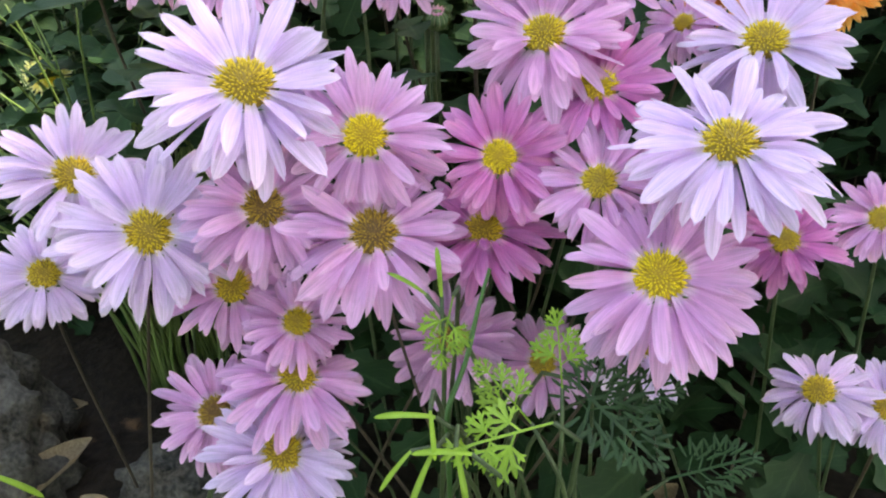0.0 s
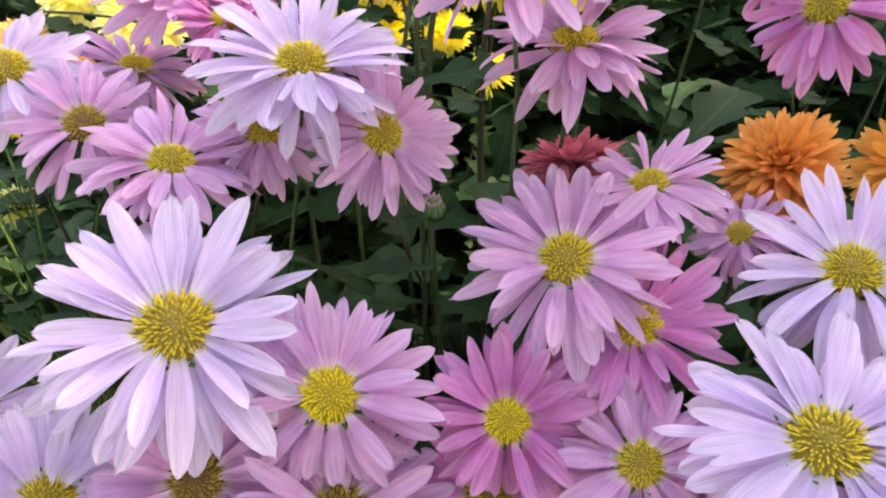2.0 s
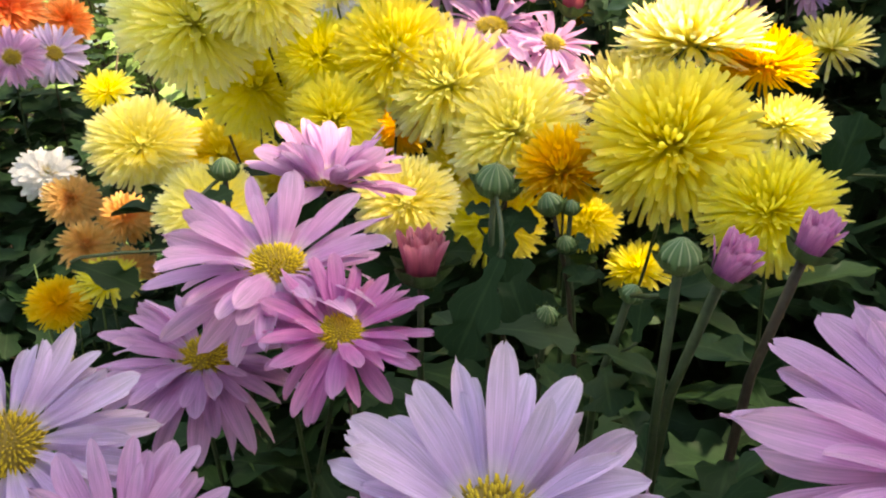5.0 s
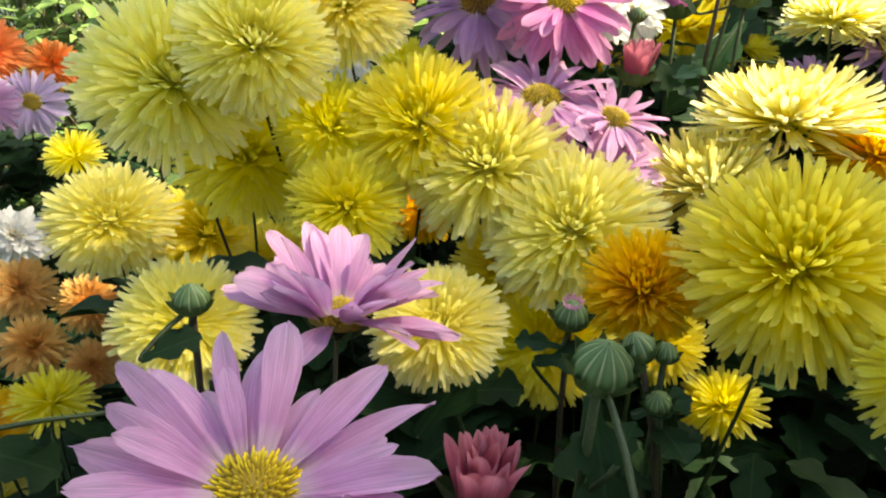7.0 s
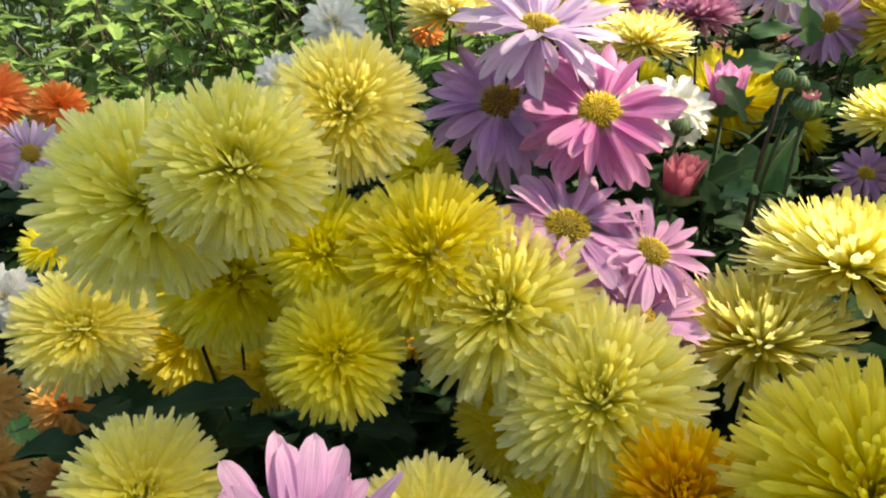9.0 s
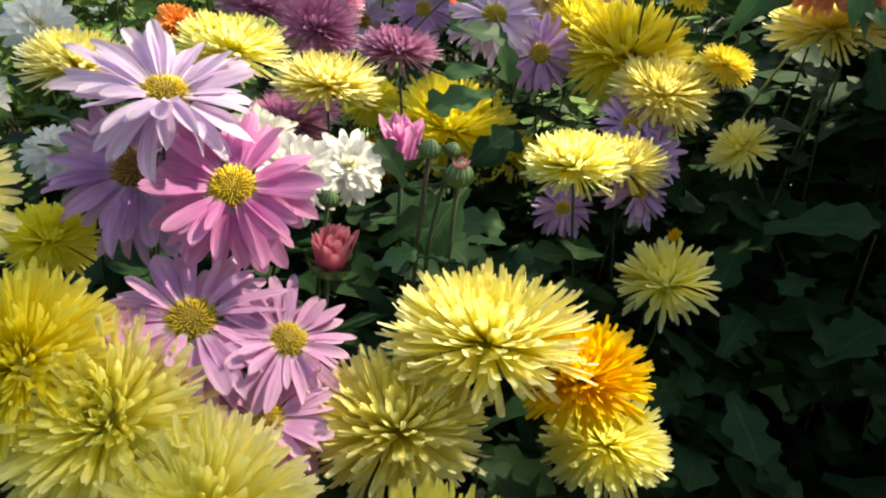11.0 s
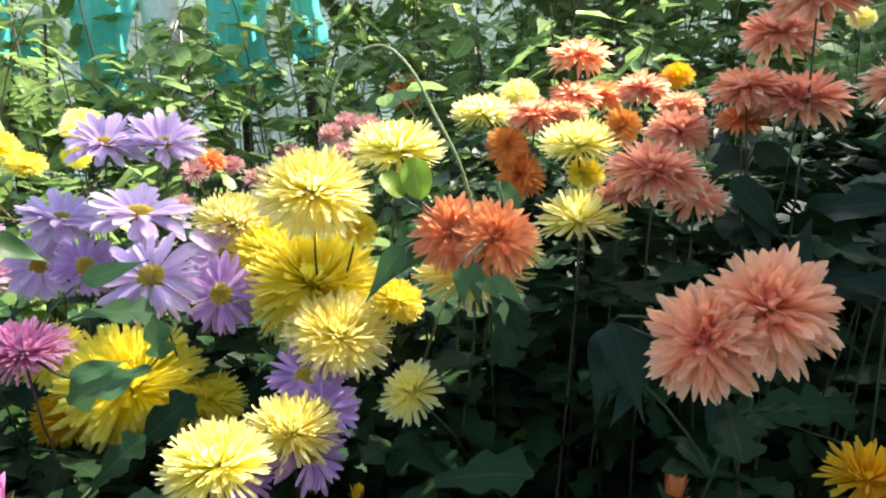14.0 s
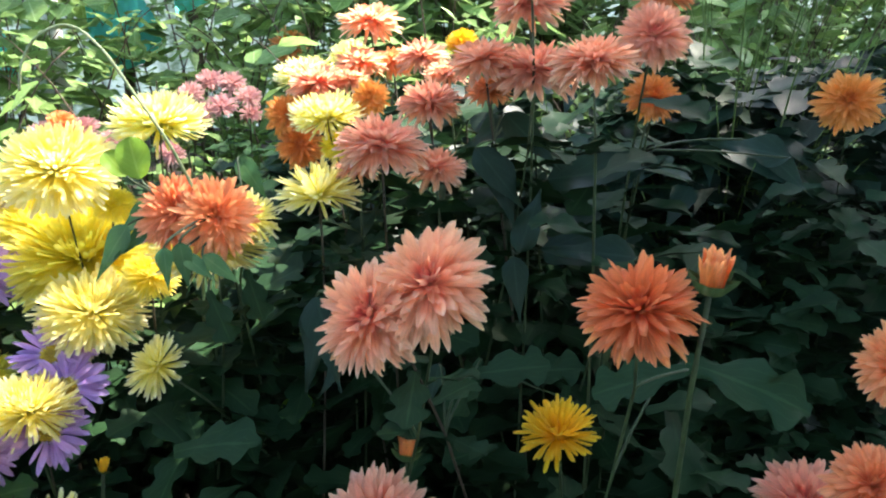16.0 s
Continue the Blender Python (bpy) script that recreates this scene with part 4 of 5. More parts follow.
double((0.718, 1.138, 0.875), (-0.10, -0.14, 0.99), 0.073, "salmon")
double((0.695, 1.176, 0.854), (-0.21, -0.20, 0.96), 0.042, "coral")
double((0.738, 1.194, 0.927), (-0.15, -0.15, 0.98), 0.074, "salmon")
double((0.701, 1.111, 0.948), (-0.16, -0.15, 0.97), 0.072, "salmon")
double((0.710, 1.034, 0.886), (-0.17, -0.11, 0.98), 0.062, "salmon")
double((0.819, 1.122, 0.847), (-0.19, -0.62, 0.76), 0.050, "orange")
double((0.752, 1.029, 0.898), (-0.35, -0.71, 0.61), 0.051, "salmon")
double((1.116, 1.204, 0.821), (-0.61, -0.54, 0.58), 0.077, "orange")
double((0.820, 1.122, 0.927), (-0.29, -0.20, 0.93), 0.053, "coral")
quilled((1.063, 1.456, 0.953), (-0.46, -0.53, 0.72), 0.035, "lemon")
double((0.576, 0.976, 0.770), (-0.33, -0.49, 0.80), 0.084, "salmon")
double((0.540, 0.982, 0.750), (-0.63, -0.50, 0.60), 0.074, "salmon")
double((0.532, 0.960, 0.619), (-0.55, -0.60, 0.58), 0.081, "salmon")
double((0.539, 0.976, 0.566), (-0.64, -0.65, 0.42), 0.051, "coral")
double((0.516, 0.901, 0.585), (-0.53, -0.43, 0.73), 0.082, "orange")
double((0.656, 0.888, 0.776), (-0.41, -0.33, 0.85), 0.066, "scarlet")
loose((0.671, 0.991, 0.643), (-0.14, -0.14, 0.98), 0.059, "golden")
double((0.778, 0.886, 0.633), (-0.44, -0.19, 0.88), 0.066, "salmon")
double((0.769, 0.839, 0.680), (-0.49, -0.17, 0.85), 0.051, "coral")
double((0.826, 0.877, 0.718), (-0.66, -0.39, 0.64), 0.056, "coral")
loose((0.714, 2.715, 0.846), (-0.16, -0.93, 0.33), 0.116, "scarlet")
for x, y, z, w in ((0.447, 2.14, 0.781, 0.062), (0.486, 2.18, 0.803, 0.066), (0.528, 2.16, 0.796, 0.064), (0.556, 2.12, 0.771, 0.060), (0.503, 2.10, 0.758, 0.066), (0.560, 2.14, 0.735, 0.055), (0.466, 2.09, 0.748, 0.060),
                   (0.181, 2.10, 0.723, 0.062), (0.246, 2.15, 0.726, 0.060), (0.292, 2.10, 0.704, 0.056), (0.360, 2.14, 0.742, 0.066), (0.155, 2.04, 0.667, 0.058), (0.300, 2.06, 0.660, 0.055), (0.400, 2.05, 0.680, 0.060)):
    loose((x, y, z), (-0.05, -0.55, 0.80), w, "dusty")
double((0.212, 2.12, 0.742), (0.10, -0.60, 0.75), 0.060, "scarlet")
quilled((-0.015, 2.158, 0.820), (0.19, -0.60, 0.78), 0.074, "lemon")
saucer((-0.073, 1.854, 0.802), (0.10, -0.20, 0.98), 0.072, "yellow")
saucer((-0.031, 1.839, 0.776), (0.09, -0.20, 0.98), 0.062, "yellow")
quilled((0.019, 1.945, 0.818), (0.14, -0.64, 0.76), 0.052, "lemon")
quilled((0.016, 1.934, 0.774), (0.15, -0.61, 0.78), 0.047, "yellow")
double((-0.178, 1.684, 0.700), (0.31, -0.76, 0.58), 0.066, "orange")


# ---- buds ----
def bud_piece(ribs=11, nu=12, nv=44, pointed=0.0):
    """A closed bud along +z, one wide, ribbed by its folded petals."""
    V, U = [], []
    for i in range(nu + 1):
        t = i / nu
        r = 0.5 * math.sin(math.pi * min(1, 0.1 + 0.9 * t) ** 0.85) ** 0.7 * (1 - 0.25 * pointed * t)
        for j in range(nv):
            a = 2 * math.pi * j / nv
            rr = max(0.02, r * (1 + 0.075 * math.cos(a * ribs) * math.sin(math.pi * t)))
            V.append((rr * math.cos(a), rr * math.sin(a), (0.9 + 0.4 * pointed) * t - 0.3))
            U.append((t, j / nv))
    Fc = [(i * nv + j, i * nv + (j + 1) % nv, (i + 1) * nv + (j + 1) % nv, (i + 1) * nv + j) for i in range(nu) for j in range(nv)]
    return np.array(V), Fc, np.array(U)


BUD_BODY = mesh_of("bud_body", *(lambda q: (q[0], q[1], BRACTS, q[2]))(bud_piece()))
SEPALS = star_cup(((0.05, -0.37), (0.25, -0.36), (0.44, -0.24), (0.54, -0.05), (0.55, 0.12)), 8, BUD, "sepals")
BUD_TIPS = {}


def bud(place, face, width, colour=""):
    """A round bud on its stalk; with a colour, folded petals show at its top."""
    P, N = Vector(place), Vector(face).normalized()
    root = new("chrysanthemum_bud")
    root.matrix_basis = Matrix.Translation((P.x + rng.uniform(-0.02, 0.02), P.y + rng.uniform(0, 0.03), -0.01))
    tagged(root, ("closed green chrysanthemum bud on a thin leafy stalk" if not colour else "green chrysanthemum bud showing %s folded petals" % SHADE[colour]), "bud", "buds in the bed")
    x = N.orthogonal().normalized()
    m = Matrix.Translation(P) @ Matrix((x, N.cross(x), N)).transposed().to_4x4() @ Matrix.Diagonal((width, width, width, 1))
    link_part("bud_body", BUD_BODY, root, m)
    link_part("calyx", SEPALS, root, m)
    if colour:
        if colour not in BUD_TIPS:
            V, Fc, U = joined([turned(strip(1, 0.22, 6, 2, droop=0.3, cup=0.6, tip=0.5, power=1.6, base=0.9), spin(k * 0.698, radians(103), 0, 0.30, 0.14, (0.50,) * 3)) for k in range(9)])
            BUD_TIPS[colour] = mesh_of("bud_tip", V, Fc, PETALS[colour], U)
        link_part("folded_petals", BUD_TIPS[colour], root, m, SHADE[colour] + " folded petals")
    stem_and_leaves(root, P - N * 0.3 * width, N, 3, radius=0.0014, size=(0.02, 0.04), first=0.025)
    return root


def half_open(place, face, width, colour):
    """A bloom that has only begun to open: a cup of upright petals."""
    P, N = Vector(place), Vector(face).normalized()
    root = new("half_open_chrysanthemum")
    root.matrix_basis = Matrix.Translation((P.x + rng.uniform(-0.02, 0.02), P.y + rng.uniform(0, 0.03), -0.01))
    tagged(root, "half-open %s chrysanthemum with a cup of upright petals" % SHADE[colour], "flower", "chrysanthemums in the bed")
    x = N.orthogonal().normalized()
    m = Matrix.Translation(P) @ Matrix((x, N.cross(x), N)).transposed().to_4x4() @ Matrix.Diagonal((width, width, width, 1))
    for n, el, r0, size in ((12, 85, 0.26, 0.94), (10, 88, 0.18, 1.0), (7, 90, 0.08, 0.97)):
        for k in range(n):
            link_part("petal", rng.choice(petals_for("double", colour)), root,
                      m @ spin(2 * math.pi * (k + rng.uniform(-0.3, 0.3)) / n, radians(el + rng.uniform(-5, 5)), rng.uniform(-0.3, 0.3), r0, -0.45, (lambda z: (z, 1.6 * z, z))(size * rng.uniform(0.85, 1.1))))
    link_part("calyx", SEPALS, root, m @ Matrix.Translation((0, 0, -0.22)) @ Matrix.Diagonal((0.8, 0.8, 0.8, 1)))
    stem_and_leaves(root, P - N * 0.45 * width, N, 3, radius=0.0016, size=(0.025, 0.045), first=0.03)
    return root


def shoot(place, along, length, kind, up=(0, 0, 1)):
    """One broad leaf: on the nearest stem if one is at hand, else on its own stalk from the ground."""
    P, A = Vector(place), Vector(along).normalized()
    foot = P - A * 0.5 * length
    mesh = rng.choice(LEAF_MESHES[kind])
    at = heading(foot, A, Vector(up), size=length)
    if kind in ("lobed", "round", "young", "pointed", "fresh", "broad"):
        gap, root, q = min((((p - foot).length + (0.5 if p.z > foot.z + 0.01 else 0), i, p) for i, (r, pts) in enumerate(STEMS) for p in pts), key=lambda k: k[0])
        if gap < 0.16:
            root = STEMS[root][0]
            leaf = link_part("leaf", mesh, root, at)
            V, Fc, U = tube(bent(foot, -A * 0.4 * gap, q, Vector((0, 0, -0.4 * gap)), 6), [0.0009] * 6, 5)
            link_part("petiole", mesh_of("petiole", V, Fc, STEM, U), leaf, Matrix())
            return leaf
    root = new("leafy_shoot")
    root.matrix_basis = Matrix.Translation((foot.x + rng.uniform(-0.1, 0.1), foot.y + rng.uniform(-0.02, 0.12), -0.01))
    tagged(root, {"lobed": "dark green lobed chrysanthemum leaf on a thin stalk", "pointed": "dark blue-green pointed climber leaf on a thin stalk",
                  "round": "smooth rounded green leaf on a thin stalk", "fresh": "fresh green pointed leaf on a thin stalk", "broad": "broad green lobed leaf on a thin stalk", "young": "young bright green rounded leaf on a thin stalk", "cut": "bright green finely cut weed leaf on a thin stalk",
                  "feather": "dark green feathery weed leaf on a thin stalk", "strap": "narrow bright green strap leaf on a thin stalk"}[kind], "leaf", "leaves in the bed")
    link_part("leaf", mesh, root, at)
    pts = bent(foot, -A * 0.15, root.matrix_basis.translation, Vector((0, 0, -0.5 * foot.z)), 9)
    V, Fc, U = tube(pts, [0.0009 + 0.0001 * i for i in range(9)])
    link_part("stalk", mesh_of("stalk", V, Fc, STEM, U), root, Matrix())
    return root


bud((0.098, 0.664, 0.583), (0.13, -0.30, 0.94), 0.0140)
bud((0.152, 0.581, 0.589), (0.04, -0.17, 0.98), 0.0101)
bud((0.092, 0.785, 0.542), (0.09, -0.19, 0.98), 0.0141, "magenta")
bud((0.117, 0.689, 0.515), (0.10, -0.39, 0.92), 0.0098)
bud((0.145, 0.622, 0.559), (0.35, -0.20, 0.92), 0.0068)
bud((0.117, 0.758, 0.542), (-0.30, -0.04, 0.95), 0.0130)
bud((0.127, 0.760, 0.540), (0.07, -0.16, 0.98), 0.0088)
bud((0.125, 0.753, 0.523), (-0.15, -0.38, 0.91), 0.0097)
bud((-0.032, 0.710, 0.574), (0.12, -0.13, 0.98), 0.0115)
bud((0.157, 0.559, 0.465), (0.09, -0.33, 0.94), 0.0124, "magenta")
half_open((0.071, 0.655, 0.556), (0.13, -0.12, 0.98), 0.0220, "wine")
half_open((0.166, 0.588, 0.585), (0.32, -0.27, 0.91), 0.0132, "rose")
half_open((0.190, 0.603, 0.586), (0.28, -0.21, 0.94), 0.0129, "rose")
half_open((0.128, 0.962, 0.630), (0.18, -0.24, 0.95), 0.0249, "wine")
half_open((0.160, 1.049, 0.669), (0.04, -0.23, 0.97), 0.0297, "rose")
bud((0.191, 0.990, 0.666), (0.09, -0.21, 0.97), 0.0149, "wine")
bud((0.187, 0.994, 0.678), (0.29, -0.18, 0.94), 0.0091)
bud((0.175, 0.976, 0.682), (0.12, -0.32, 0.94), 0.0105)
bud((0.126, 0.967, 0.657), (0.22, -0.37, 0.90), 0.0096)
half_open((0.586, 1.068, 0.599), (0.15, -0.01, 0.99), 0.0222, "scarlet")
half_open((0.366, 1.136, 0.589), (0.22, -0.25, 0.94), 0.0113, "golden")
bud((0.451, 1.272, 0.806), (-0.05, -0.44, 0.89), 0.0096)
half_open((0.685, 0.871, 0.791), (-0.04, -0.21, 0.98), 0.0210, "scarlet")
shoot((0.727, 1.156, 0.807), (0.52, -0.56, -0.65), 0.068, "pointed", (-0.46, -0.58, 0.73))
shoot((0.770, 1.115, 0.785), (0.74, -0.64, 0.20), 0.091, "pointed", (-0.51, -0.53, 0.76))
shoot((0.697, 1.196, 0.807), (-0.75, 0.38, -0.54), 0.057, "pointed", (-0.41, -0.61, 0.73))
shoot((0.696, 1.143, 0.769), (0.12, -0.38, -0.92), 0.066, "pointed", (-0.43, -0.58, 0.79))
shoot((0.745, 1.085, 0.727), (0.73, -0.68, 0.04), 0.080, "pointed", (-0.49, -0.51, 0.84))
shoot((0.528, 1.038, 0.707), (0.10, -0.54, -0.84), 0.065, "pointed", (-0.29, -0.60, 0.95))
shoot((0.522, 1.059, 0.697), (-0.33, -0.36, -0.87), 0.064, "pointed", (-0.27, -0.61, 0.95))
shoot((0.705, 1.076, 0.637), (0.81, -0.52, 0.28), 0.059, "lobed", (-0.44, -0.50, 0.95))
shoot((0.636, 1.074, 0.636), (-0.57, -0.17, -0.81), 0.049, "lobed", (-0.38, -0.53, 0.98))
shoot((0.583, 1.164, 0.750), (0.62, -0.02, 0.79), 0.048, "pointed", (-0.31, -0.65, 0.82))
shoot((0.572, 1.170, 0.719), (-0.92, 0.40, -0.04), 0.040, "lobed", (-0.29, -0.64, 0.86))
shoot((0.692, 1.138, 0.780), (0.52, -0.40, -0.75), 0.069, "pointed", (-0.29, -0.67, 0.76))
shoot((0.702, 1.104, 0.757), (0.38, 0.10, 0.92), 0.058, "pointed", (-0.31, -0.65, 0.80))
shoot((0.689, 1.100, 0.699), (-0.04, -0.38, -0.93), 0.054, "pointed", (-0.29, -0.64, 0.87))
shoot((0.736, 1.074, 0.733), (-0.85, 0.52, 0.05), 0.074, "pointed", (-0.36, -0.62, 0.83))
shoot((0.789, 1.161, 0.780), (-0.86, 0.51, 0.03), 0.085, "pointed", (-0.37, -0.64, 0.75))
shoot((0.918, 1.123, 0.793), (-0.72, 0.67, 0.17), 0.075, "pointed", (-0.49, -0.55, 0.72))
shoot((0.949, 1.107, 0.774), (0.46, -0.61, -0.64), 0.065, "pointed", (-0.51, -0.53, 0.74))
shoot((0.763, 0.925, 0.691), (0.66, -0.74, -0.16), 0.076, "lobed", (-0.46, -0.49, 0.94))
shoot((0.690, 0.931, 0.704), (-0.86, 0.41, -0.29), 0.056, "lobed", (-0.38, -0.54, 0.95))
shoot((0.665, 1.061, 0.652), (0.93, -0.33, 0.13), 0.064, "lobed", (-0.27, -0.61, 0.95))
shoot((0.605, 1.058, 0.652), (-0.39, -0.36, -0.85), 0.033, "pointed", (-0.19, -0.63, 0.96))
shoot((0.515, 1.174, 0.581), (0.87, 0.19, 0.46), 0.054, "fresh", (-0.05, -0.65, 0.98))
shoot((0.531, 1.049, 0.678), (-0.66, -0.27, -0.70), 0.034, "pointed", (-0.09, -0.66, 0.94))
shoot((0.445, 1.088, 0.754), (0.08, -0.30, -0.95), 0.033, "fresh", (0.04, -0.71, 0.83))
shoot((0.469, 1.089, 0.748), (0.72, -0.22, -0.66), 0.034, "fresh", (0.00, -0.71, 0.84))
shoot((0.411, 1.145, 0.759), (-0.82, -0.23, -0.52), 0.036, "fresh", (0.08, -0.72, 0.80))
shoot((0.419, 1.147, 0.818), (-0.14, 0.22, 0.97), 0.030, "young", (-0.10, -0.73, 0.75))
shoot((0.405, 1.160, 0.813), (-0.54, 0.23, 0.81), 0.023, "young", (-0.08, -0.73, 0.76))
shoot((0.410, 1.157, 0.769), (-0.81, -0.08, -0.58), 0.047, "fresh", (-0.08, -0.71, 0.82))
shoot((0.434, 1.082, 0.756), (-0.01, -0.37, -0.93), 0.028, "fresh", (-0.14, -0.69, 0.87))
shoot((0.455, 1.086, 0.752), (0.66, -0.42, -0.62), 0.028, "fresh", (-0.17, -0.68, 0.87))
shoot((0.489, 1.132, 0.712), (0.19, -0.45, -0.87), 0.040, "lobed", (-0.20, -0.66, 0.90))
shoot((0.499, 1.170, 0.791), (0.44, -0.34, -0.83), 0.042, "fresh", (-0.21, -0.70, 0.78))
shoot((0.723, 1.211, 0.810), (0.76, -0.59, -0.27), 0.064, "pointed", (-0.42, -0.61, 0.72))
shoot((0.518, 1.190, 0.580), (0.95, -0.25, 0.10), 0.030, "young", (-0.2, -0.6, 0.9))
shoot((0.451, 1.119, 0.482), (-0.44, 0.59, 0.68), 0.064, "broad", (-0.25, -0.60, 0.97))
shoot((0.493, 1.130, 0.470), (0.39, 0.34, 0.85), 0.071, "broad", (-0.28, -0.59, 0.97))
shoot((0.589, 1.150, 0.449), (0.46, 0.25, 0.85), 0.092, "broad", (-0.35, -0.56, 0.96))
shoot((0.598, 1.123, 0.435), (0.87, -0.39, 0.30), 0.079, "broad", (-0.37, -0.54, 0.97))
shoot((0.348, 1.067, 0.494), (0.93, 0.03, 0.38), 0.048, "broad", (-0.15, -0.61, 1.00))
shoot((0.123, 1.273, 0.760), (0.86, 0.11, -0.49), 0.056, "fresh", (0.12, -0.74, 0.65))
shoot((0.211, 1.187, 0.759), (0.96, 0.06, 0.26), 0.046, "fresh", (0.03, -0.75, 0.66))
shoot((0.394, 1.148, 0.751), (-0.58, 0.09, -0.81), 0.050, "fresh", (-0.21, -0.72, 0.67))
shoot((0.272, 1.148, 0.565), (-1.00, 0.03, -0.07), 0.052, "broad", (-0.05, -0.69, 0.90))
shoot((0.187, 1.013, 0.634), (-0.49, -0.38, -0.78), 0.045, "broad", (0.08, -0.69, 0.88))
shoot((0.212, 1.164, 0.585), (1.00, 0.02, -0.06), 0.057, "broad", (0.03, -0.70, 0.87))
shoot((0.156, 0.997, 0.670), (-0.48, 0.19, 0.85), 0.029, "lobed", (0.14, -0.70, 0.83))
shoot((0.159, 0.978, 0.623), (0.87, 0.34, 0.36), 0.026, "broad", (0.13, -0.67, 0.92))
shoot((0.204, 1.141, 0.705), (0.98, 0.09, 0.19), 0.039, "fresh", (0.04, -0.74, 0.74))
shoot((0.228, 1.196, 0.635), (0.78, 0.18, 0.60), 0.059, "lobed", (0.01, -0.72, 0.80))
shoot((0.292, 1.156, 0.569), (0.98, -0.01, 0.21), 0.043, "broad", (-0.07, -0.69, 0.89))
shoot((0.585, 1.124, 0.667), (0.14, -0.33, -0.93), 0.062, "pointed", (-0.40, -0.61, 0.76))
shoot((0.575, 1.142, 0.648), (-0.38, -0.03, -0.93), 0.044, "pointed", (-0.38, -0.62, 0.78))
shoot((0.463, 1.085, 0.717), (0.27, -0.29, -0.92), 0.038, "lobed", (-0.31, -0.67, 0.72))
shoot((0.143, 0.962, 0.625), (0.46, -0.32, -0.83), 0.024, "lobed", (0.00, -0.70, 0.87))
shoot((0.138, 1.042, 0.656), (-0.69, 0.16, 0.71), 0.032, "lobed", (0.01, -0.73, 0.78))
shoot((0.215, 1.103, 0.657), (0.72, 0.05, 0.69), 0.043, "lobed", (-0.10, -0.73, 0.75))
shoot((0.169, 1.051, 0.618), (0.87, 0.11, 0.49), 0.052, "lobed", (-0.04, -0.71, 0.83))
shoot((0.386, 1.051, 0.472), (0.78, -0.01, 0.63), 0.071, "lobed", (-0.31, -0.57, 0.97))
shoot((0.043, 0.778, 0.508), (0.54, 0.49, 0.69), 0.049, "lobed", (0.11, -0.64, 0.97))
shoot((0.056, 0.789, 0.503), (0.98, 0.17, 0.11), 0.035, "lobed", (0.07, -0.65, 0.97))
shoot((0.079, 0.780, 0.532), (-0.99, 0.04, 0.16), 0.019, "lobed", (0.02, -0.67, 0.93))
shoot((-0.038, 0.705, 0.563), (-0.69, -0.63, -0.36), 0.013, "lobed", (0.37, -0.58, 0.90))
shoot((0.099, 0.670, 0.556), (0.19, -0.56, -0.80), 0.029, "lobed", (-0.04, -0.62, 1.02))
shoot((0.165, 0.765, 0.479), (0.12, 0.56, 0.82), 0.031, "lobed", (-0.18, -0.59, 1.03))
shoot((0.126, 0.753, 0.522), (0.92, 0.09, 0.39), 0.023, "lobed", (-0.10, -0.64, 0.98))
shoot((-0.206, 0.837, 0.440), (0.79, 0.60, -0.17), 0.040, "lobed", (0.45, -0.50, 0.94))
shoot((0.104, 0.707, 0.511), (-0.31, 0.30, 0.90), 0.048, "lobed", (0.12, -0.69, 0.88))
shoot((0.096, 0.618, 0.554), (-0.40, -0.41, -0.82), 0.037, "lobed", (0.18, -0.68, 0.85))
shoot((0.094, 0.779, 0.526), (0.98, 0.18, 0.04), 0.033, "lobed", (0.12, -0.71, 0.81))
shoot((0.104, 0.658, 0.567), (0.35, 0.33, 0.88), 0.011, "lobed", (0.15, -0.71, 0.80))
shoot((0.160, 0.603, 0.572), (0.94, 0.14, 0.32), 0.020, "lobed", (0.03, -0.71, 0.83))
shoot((0.348, 0.860, 0.544), (0.78, -0.13, 0.61), 0.048, "lobed", (-0.23, -0.70, 0.75))
shoot((0.285, 0.851, 0.543), (0.26, 0.16, 0.95), 0.052, "lobed", (-0.16, -0.72, 0.76))
shoot((-0.073, 0.668, 0.539), (0.77, 0.38, -0.51), 0.030, "lobed", (0.42, -0.58, 0.81))
shoot((-0.031, 0.693, 0.566), (0.81, 0.53, 0.27), 0.019, "lobed", (0.36, -0.64, 0.77))
shoot((0.076, 0.595, 0.520), (-0.78, -0.14, 0.61), 0.031, "lobed", (0.24, -0.69, 0.75))
shoot((0.172, 0.563, 0.528), (0.97, 0.10, 0.21), 0.033, "lobed", (0.03, -0.71, 0.83))
shoot((0.107, 0.574, 0.472), (-0.43, -0.48, -0.76), 0.037, "lobed", (0.17, -0.66, 0.92))
shoot((0.190, 0.577, 0.491), (0.23, 0.21, 0.95), 0.032, "lobed", (0.03, -0.73, 0.76))
shoot((0.197, 0.331, 0.376), (-0.96, -0.20, -0.19), 0.033, "cut", (-0.00, -0.52, 1.14))
shoot((0.197, 0.346, 0.380), (-0.66, 0.52, 0.54), 0.025, "cut", (-0.00, -0.54, 1.12))
shoot((0.219, 0.386, 0.366), (-0.06, 0.65, 0.76), 0.027, "cut", (-0.05, -0.57, 1.08))
shoot((0.174, 0.360, 0.402), (-0.20, -0.61, -0.77), 0.023, "cut", (0.06, -0.59, 1.06))
shoot((0.242, 0.382, 0.335), (0.71, -0.56, -0.42), 0.047, "feather", (-0.10, -0.53, 1.12))
shoot((0.251, 0.395, 0.336), (0.98, -0.03, 0.20), 0.039, "feather", (-0.12, -0.54, 1.11))
shoot((0.236, 0.395, 0.339), (0.30, 0.62, 0.73), 0.039, "feather", (-0.09, -0.55, 1.11))
